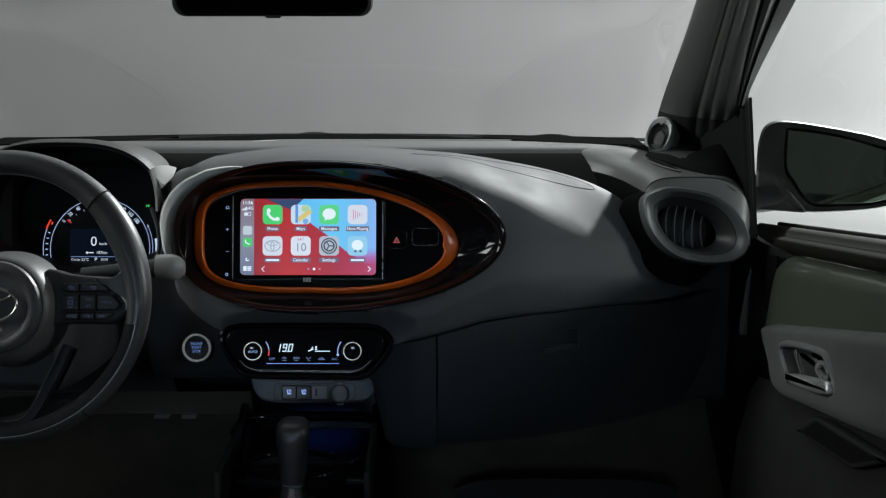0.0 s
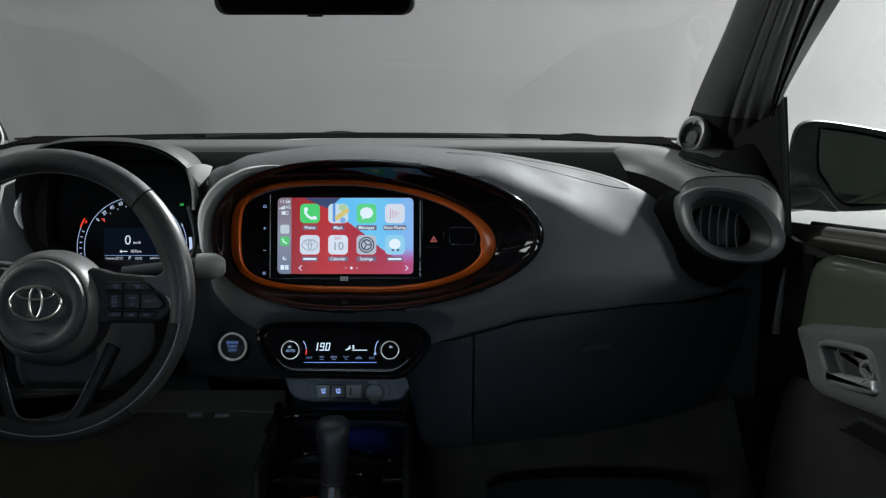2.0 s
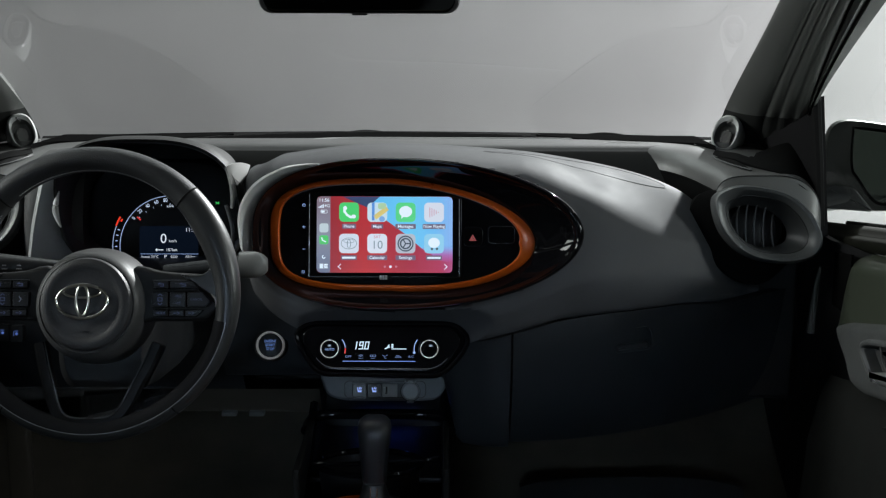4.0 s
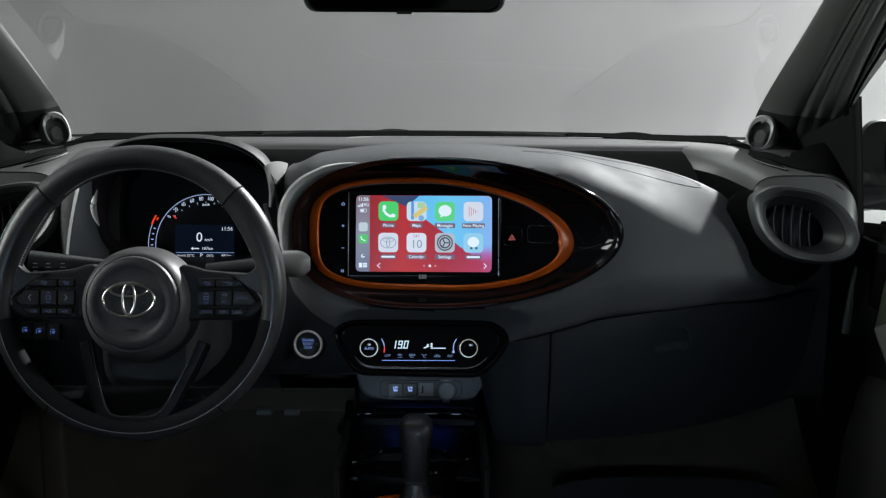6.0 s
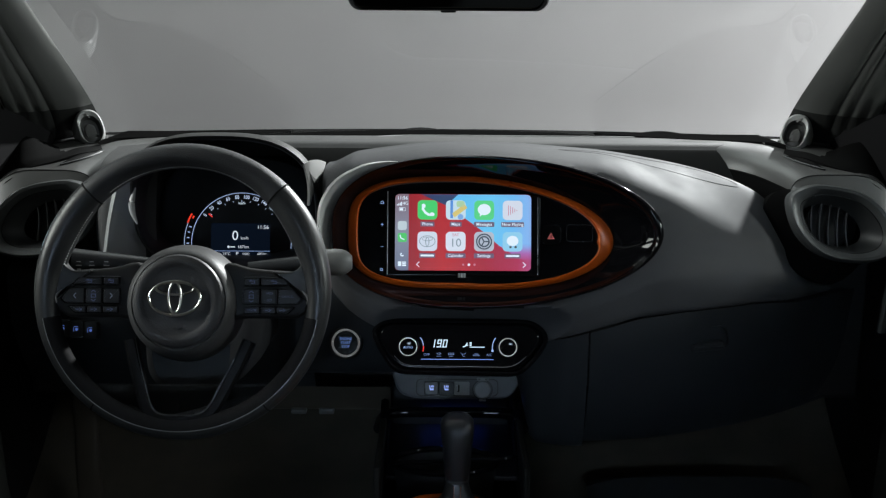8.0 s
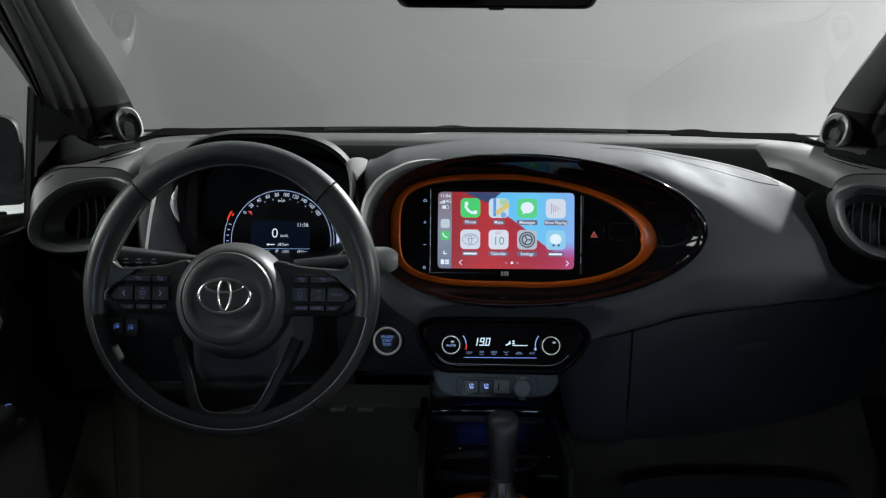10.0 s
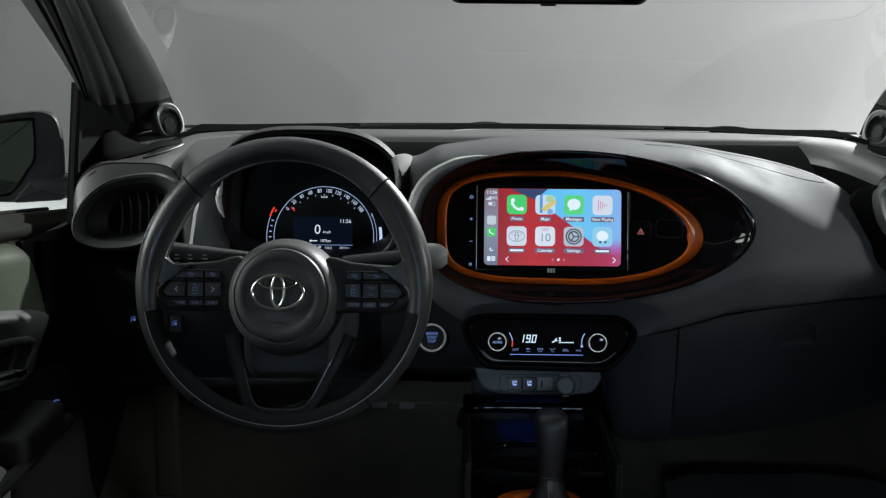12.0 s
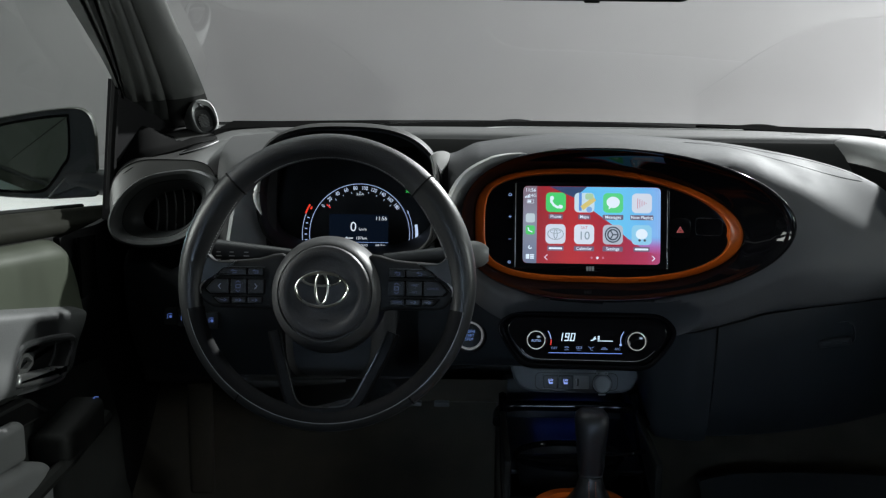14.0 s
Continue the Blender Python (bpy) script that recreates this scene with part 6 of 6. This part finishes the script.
    # lower double spoke: a dark U that widens into a web at the rim
    path = spline([(-0.058, -0.060, 0.004), (-0.0502, -0.093, 0.006), (-0.0440, -0.117, 0.005), (-0.0387, -0.1370, 0.004), (-0.0330, -0.1485, 0.005), (-0.0230, -0.1540, 0.007), (-0.004, -0.1552, 0.008), (0.0180, -0.1545, 0.007), (0.0300, -0.1495, 0.005), (0.0400, -0.1365, 0.004), (0.0523, -0.1124, 0.005), (0.0640, -0.090, 0.006), (0.0770, -0.060, 0.004)], 5)
    rows = []
    for i, p in enumerate(path):
        t = (path[min(i + 1, len(path) - 1)] - path[max(0, i - 1)]).normalized()
        n = Vector((t.y, -t.x, 0)).normalized()
        wd = 0.0095 + 0.0060 * abs(t.y)
        rows.append([p + n * a + Vector((0, 0, w)) for a, w in ((0.0, -0.016), (0.0, -0.002), (0.0016, 0.0012), (0.0040, 0.0016), (wd * 0.75, 0.0006), (wd, -0.004), (wd, -0.018))])
    part("lower_spoke", moved(loft(rows, cap0=True, cap1=True), m), mat("spoke_gloss_black", (0.006, 0.006, 0.0065), 0.4, spec=0.10), s, "gloss black lower spoke", sharp=30)
    part("spoke_edge", moved(tube([r[1] + Vector((0, 0, 0.0012)) for r in rows], 0.0006, 6), m), mat("spoke_edge_grey", (0.10, 0.10, 0.10), 0.25, metal=0.3), s, "fine bright inner edge")
    arc = [(0.1690 * math.cos(radians(a)), 0.1690 * math.sin(radians(a))) for a in range(222, 319, 6)]
    web = [(-0.104, -0.1215), (-0.0900, -0.1310), (-0.0700, -0.1385), (-0.0530, -0.1435), (-0.036, -0.1570), (-0.020, -0.1600), (0.020, -0.1600), (0.036, -0.1570), (0.0530, -0.1435), (0.0700, -0.1385), (0.0900, -0.1310), (0.104, -0.1215)]
    part("lower_web", moved(slab(arc + web[::-1], -0.014, -0.001, 0.004, 3), m), mat("web_dark_plastic", (0.022, 0.0215, 0.020), 0.5, spec=0.3, grain=0.3), s, "dark plastic web at the lower rim")
    return m


def column(m):
    s = thing("steering_column", (-0.55, 1.65, 0.78), "black steering column cover with two control stalks", "steering column")
    rings = []
    for y, hw, z0, z1 in ((1.495, 0.050, 0.772, 0.90), (1.512, 0.062, 0.760, 0.90), (1.57, 0.068, 0.752, 0.898), (1.66, 0.072, 0.745, 0.885), (1.86, 0.07, 0.74, 0.85)):
        cz = (z0 + z1) / 2
        rings.append([(x, y, z) for x, z in oval(-0.55, cz, hw, hw, z1 - cz, cz - z0, 4, 4, 40)])
    part("cover", loft(rings, cap0=True, cap1=True), mat("column_grey", (0.015, 0.016, 0.018), 0.55, grain=0.3), s)
    def stalk(p0, p1, r0, r1):
        d = Vector(p1) - Vector(p0)
        return tube([Vector(p0) + d * k / 8 for k in range(9)], lambda t: r0 + (r1 - r0) * t, 14)
    part("stalk", stalk((-0.49, 1.60, 0.905), (-0.385, 1.595, 0.914), 0.008, 0.013), DARK, s, "black wiper stalk")
    tip = []
    for k in range(9):
        t = k / 8
        tip.append([(-0.387 + 0.037 * t, 1.595 + 0.0165 * math.cos(a) * (1 - 0.55 * t ** 4), 0.9145 + (0.0175 + 0.003 * t) * math.sin(a) * (1 - 0.55 * t ** 4)) for a in [2 * math.pi * i / 20 for i in range(20)]])
    # a paler base on the end carries the light that falls on it
    part("stalk_end", loft(tip, cap0=True, cap1=True), mat("stalk_end_lit_grey", (0.22, 0.22, 0.215), 0.4), s, "stalk end, paled for the light on it")
    part("stalk", stalk((-0.61, 1.56, 0.914), (-0.712, 1.553, 0.921), 0.012, 0.0185), KEYBLK, s, "black light stalk")
    for x in (-0.700, -0.683, -0.664):
        part("stalk_mark", moved(strokes([[(x - 0.003, 0.0), (x + 0.003, 0.0)], [(x - 0.002, 0.005), (x + 0.002, 0.005)], [(x - 0.002, -0.005), (x + 0.002, -0.005)]], 0.0006, 0.0), panel(0, 1.5335, 0.921, 0)), mat("mark_grey_paint", (0.22, 0.22, 0.22), 0.5) if x == -0.700 else bpy.data.materials["mark_grey_paint"], s, "pale printed mark")


def interior_mirror():
    s = thing("rear_view_mirror", (-0.222, 1.62, 1.25), "black rear view mirror hanging at the top of the windscreen", "mirror")
    m = panel(-0.2225, 1.60, 1.283, -6)
    out = rrect(0, 0, 0.262, 0.070, 0.017, 6)
    rings = [[(x * sc, y * sc, w) for x, y in out] for sc, w in ((0.75, -0.035), (0.95, -0.028), (1.0, -0.010), (1.0, 0.0), (0.985, 0.004), (0.955, 0.003))]
    part("housing", moved(loft(rings, cap0=True), m), BLACK, s)
    part("mirror_glass", moved(slab([(x * 0.955, y * 0.9) for x, y in out], 0.0, 0.0025, 0.001), m), mat("mirror_dark", (0.10, 0.105, 0.10), 0.03, metal=1.0, vary=0.0, rough_vary=0.01), s, "dark anti-glare mirror glass")
    part("tab", moved(slab(rrect(0.0, -0.0355, 0.020, 0.004, 0.0015, 2), -0.012, 0.0, 0.001), m), BLACK, s)
    part("stem", tube([(-0.222, 1.64, 1.29), (-0.222, 1.66, 1.34)], 0.012, 10), BLACK, s)


def console():
    s = thing("centre_console", (-0.21, 1.6, 0.3), "black centre console with a gloss tray frame", "console")
    part("body", loft([[(x, y, z) for x, z in rrect(-0.2125, (0.30 + top) / 2, w, top - 0.30, 0.015, 4)] for y, w, top in ((0.9, 0.20, 0.55), (1.45, 0.21, 0.572), (1.62, 0.212, 0.560), (1.66, 0.214, 0.50), (1.80, 0.214, 0.46), (2.05, 0.21, 0.46))], cap0=True, cap1=True), DARK, s)
    for x in (-0.318, -0.107):
        rows = [[(x + a, y + 0.02, z + b) for a, b in ((-0.006, -0.02), (-0.006, 0.004), (0.0, 0.007), (0.006, 0.004), (0.006, -0.02))] for y, z in ((1.60, 0.55), (1.70, 0.575), (1.78, 0.61), (1.83, 0.632))]
        part("side_rail", loft(rows, cap0=True, cap1=True), PIANO, s, "gloss black side rail")
        part("side_wall", box(x - 0.005, x + 0.005, 1.60, 1.98, 0.30, 0.62, 0.003), LOWDOOR, s)
    # rounded gloss lip across the top of the tray
    lip = spline([(-0.326, 1.80, 0.606), (-0.322, 1.845, 0.6085), (-0.300, 1.862, 0.6110), (-0.255, 1.860, 0.6130), (-0.2125, 1.856, 0.6145), (-0.165, 1.852, 0.6155), (-0.125, 1.848, 0.6155), (-0.104, 1.832, 0.6140), (-0.100, 1.79, 0.610)], 6)
    part("tray_frame", tube(lip, lambda t: 0.0085, 14), PIANO, s, "gloss black rounded tray lip")
    part("tray_back", box(-0.312, -0.113, 1.955, 1.975, 0.45, 0.63, 0.004), BLACK, s)
    part("shelf", box(-0.312, -0.113, 1.72, 1.955, 0.552, 0.560, 0.002), BLACK, s, "satin black shelf")
    part("shelf_lip", tube(spline([(-0.300, 1.66, 0.604), (-0.25, 1.652, 0.608), (-0.20, 1.650, 0.611), (-0.14, 1.654, 0.613), (-0.118, 1.668, 0.612)], 5), 0.0035, 10), PIANO, s, "gloss black front lip of the tray")
    cup = [(-0.222 + 0.078 * math.cos(a), 1.722 + 0.052 * math.sin(a), 0.583) for a in [2 * math.pi * k / 48 for k in range(48)]]
    part("cup_ring", tube(cup, 0.0048, 10, True), PIANO, s, "gloss black cup holder ring")
    part("cup_well", loft([[(x, y, 0.582) for x, y, z in cup], [(-0.222 + (x + 0.222) * 0.88, 1.722 + (y - 1.722) * 0.88, 0.50) for x, y, z in cup]], cap1=True), BLACK, s)
    part("tray_light", box(-0.262, -0.150, 1.946, 1.954, 0.582, 0.5835, 0.0), glow("tray_blue", (0.03, 0.08, 0.6), 2.0), s, "small blue ambient light strip")
    part("cup_light", box(-0.238, -0.230, 1.7735, 1.7750, 0.574, 0.577, 0.0), glow("cup_blue", (0.03, 0.08, 0.6), 0.7), s, "small blue cup holder light")


def gear_lever():
    s = thing("gear_lever", (-0.206, 1.56, 0.57), "black leather gear lever with stitched boot and an orange surround", "gear lever")
    rings = []
    for z, a, b, dy in ((0.620, 0.0165, 0.018, 0.0), (0.628, 0.0180, 0.020, 0.0), (0.646, 0.0190, 0.022, 0.002), (0.664, 0.0205, 0.025, 0.004), (0.680, 0.0225, 0.028, 0.007), (0.690, 0.0232, 0.029, 0.009), (0.697, 0.0222, 0.027, 0.010), (0.702, 0.0180, 0.022, 0.010), (0.7045, 0.010, 0.014, 0.010)):
        rings.append([(x, y, z) for x, y in oval(-0.206, 1.568 + dy, a, a, b, b, 2.6, 2.6, 36)])
    part("knob", loft(rings, cap0=True, cap1=True), mat("knob_leather", (0.019, 0.020, 0.023), 0.4, grain=0.3, grain_scale=500), s, "smooth black leather knob")
    rings = [[(x, y, z) for x, y in oval(-0.206, 1.567, a, a, a, a, 2.4, 2.4, 36)] for z, a in ((0.616, 0.014), (0.617, 0.0165), (0.622, 0.0165), (0.623, 0.015))]
    part("collar", loft(rings, cap0=True, cap1=True), SATIN, s, "satin grey collar")
    rings = [[(x, y, z) for x, y in oval(-0.206, 1.562, a, a, b, b, 2.4, 2.4, 40)] for z, a, b in ((0.617, 0.015, 0.015), (0.605, 0.018, 0.018), (0.592, 0.022, 0.024), (0.580, 0.034, 0.042), (0.573, 0.050, 0.065))]
    part("boot", loft(rings), LEATHER, s, "black leather boot")
    for x in (-0.2105, -0.2015):
        st = [tube([(x, 1.5462 - 0.0017 * k, 0.614 - 0.0032 * k), (x, 1.5452 - 0.0017 * k, 0.6120 - 0.0032 * k)], 0.0006, 5) for k in range(9)]
        tagged(part("stitching", join(*st), mat("stitch_orange", (0.55, 0.20, 0.12), 0.7) if x < -0.206 else bpy.data.materials["stitch_orange"], s, "reddish seam stitching"), kind="stuff")
    out, inn = oval(-0.2205, 1.475, 0.076, 0.076, 0.115, 0.12, 2.6, 2.6, 72), oval(-0.2205, 1.475, 0.056, 0.056, 0.094, 0.10, 2.6, 2.6, 72)
    rings = [[(x, y, z) for x, y in q] for q, z in ((out, 0.565), (out, 0.582), (inset2(out, 0.004), 0.588), (inset2(inn, -0.004), 0.588), (inn, 0.584), (inn, 0.568))]
    part("surround", loft(rings), ORANGE, s, "orange metallic surround ring")
    part("base_plate", loft([[(x, y, 0.571) for x, y in inn], [(x, y, 0.572) for x, y in inset2(inn, 0.02)]], cap1=True), BLACK, s)


def footwell():
    p = thing("brake_pedal", (-0.53, 2.14, 0.40), "dark brake pedal with a ribbed pad", "pedal")
    part("pad", moved(slab(rrect(0, 0, 0.075, 0.045, 0.008), -0.01, 0.0, 0.003), panel(-0.535, 2.13, 0.425, 35)), mat("pedal_rubber", (0.05, 0.045, 0.038), 0.6), p)
    part("arm", tube([(-0.535, 2.14, 0.43), (-0.535, 2.17, 0.55), (-0.535, 2.12, 0.72)], 0.009, 8), BLACK, p)
    g = thing("accelerator_pedal", (-0.43, 2.13, 0.40), "dark ribbed rubber accelerator pedal", "pedal")
    part("pad", moved(slab(rrect(0, 0, 0.045, 0.10, 0.008), -0.01, 0.0, 0.003), panel(-0.43, 2.15, 0.44, 35)), bpy.data.materials["pedal_rubber"], g)
    mt = thing("floor_mat", (0.2, 1.85, 0.35), "dark grey footwell mat bent up the toe board", "floor mat")
    rows = []
    for k in range(15):
        x = 0.02 + 0.38 * k / 14
        e = 1 - ((x - 0.21) / 0.2) ** 4
        rows.append([(x, 1.45, 0.285), (x, 1.72, 0.33), (x, 1.86, 0.40 + 0.01 * e), (x, 1.93 + 0.02 * e, 0.455 + 0.015 * e), (x, 1.95 + 0.02 * e, 0.455 + 0.01 * e)])
    part("carpet", solid(loft(rows, closed=False), 0.008), mat("mat_grey", (0.03, 0.03, 0.031), 0.9, grain=1.0, grain_scale=1500), mt)


dashboard()
infotainment()
hazard_button()
climate()
start_button()
switch_panel()
instruments()
WHEEL = steering_wheel()
column(WHEEL)
interior_mirror()
console()
gear_lever()
footwell()
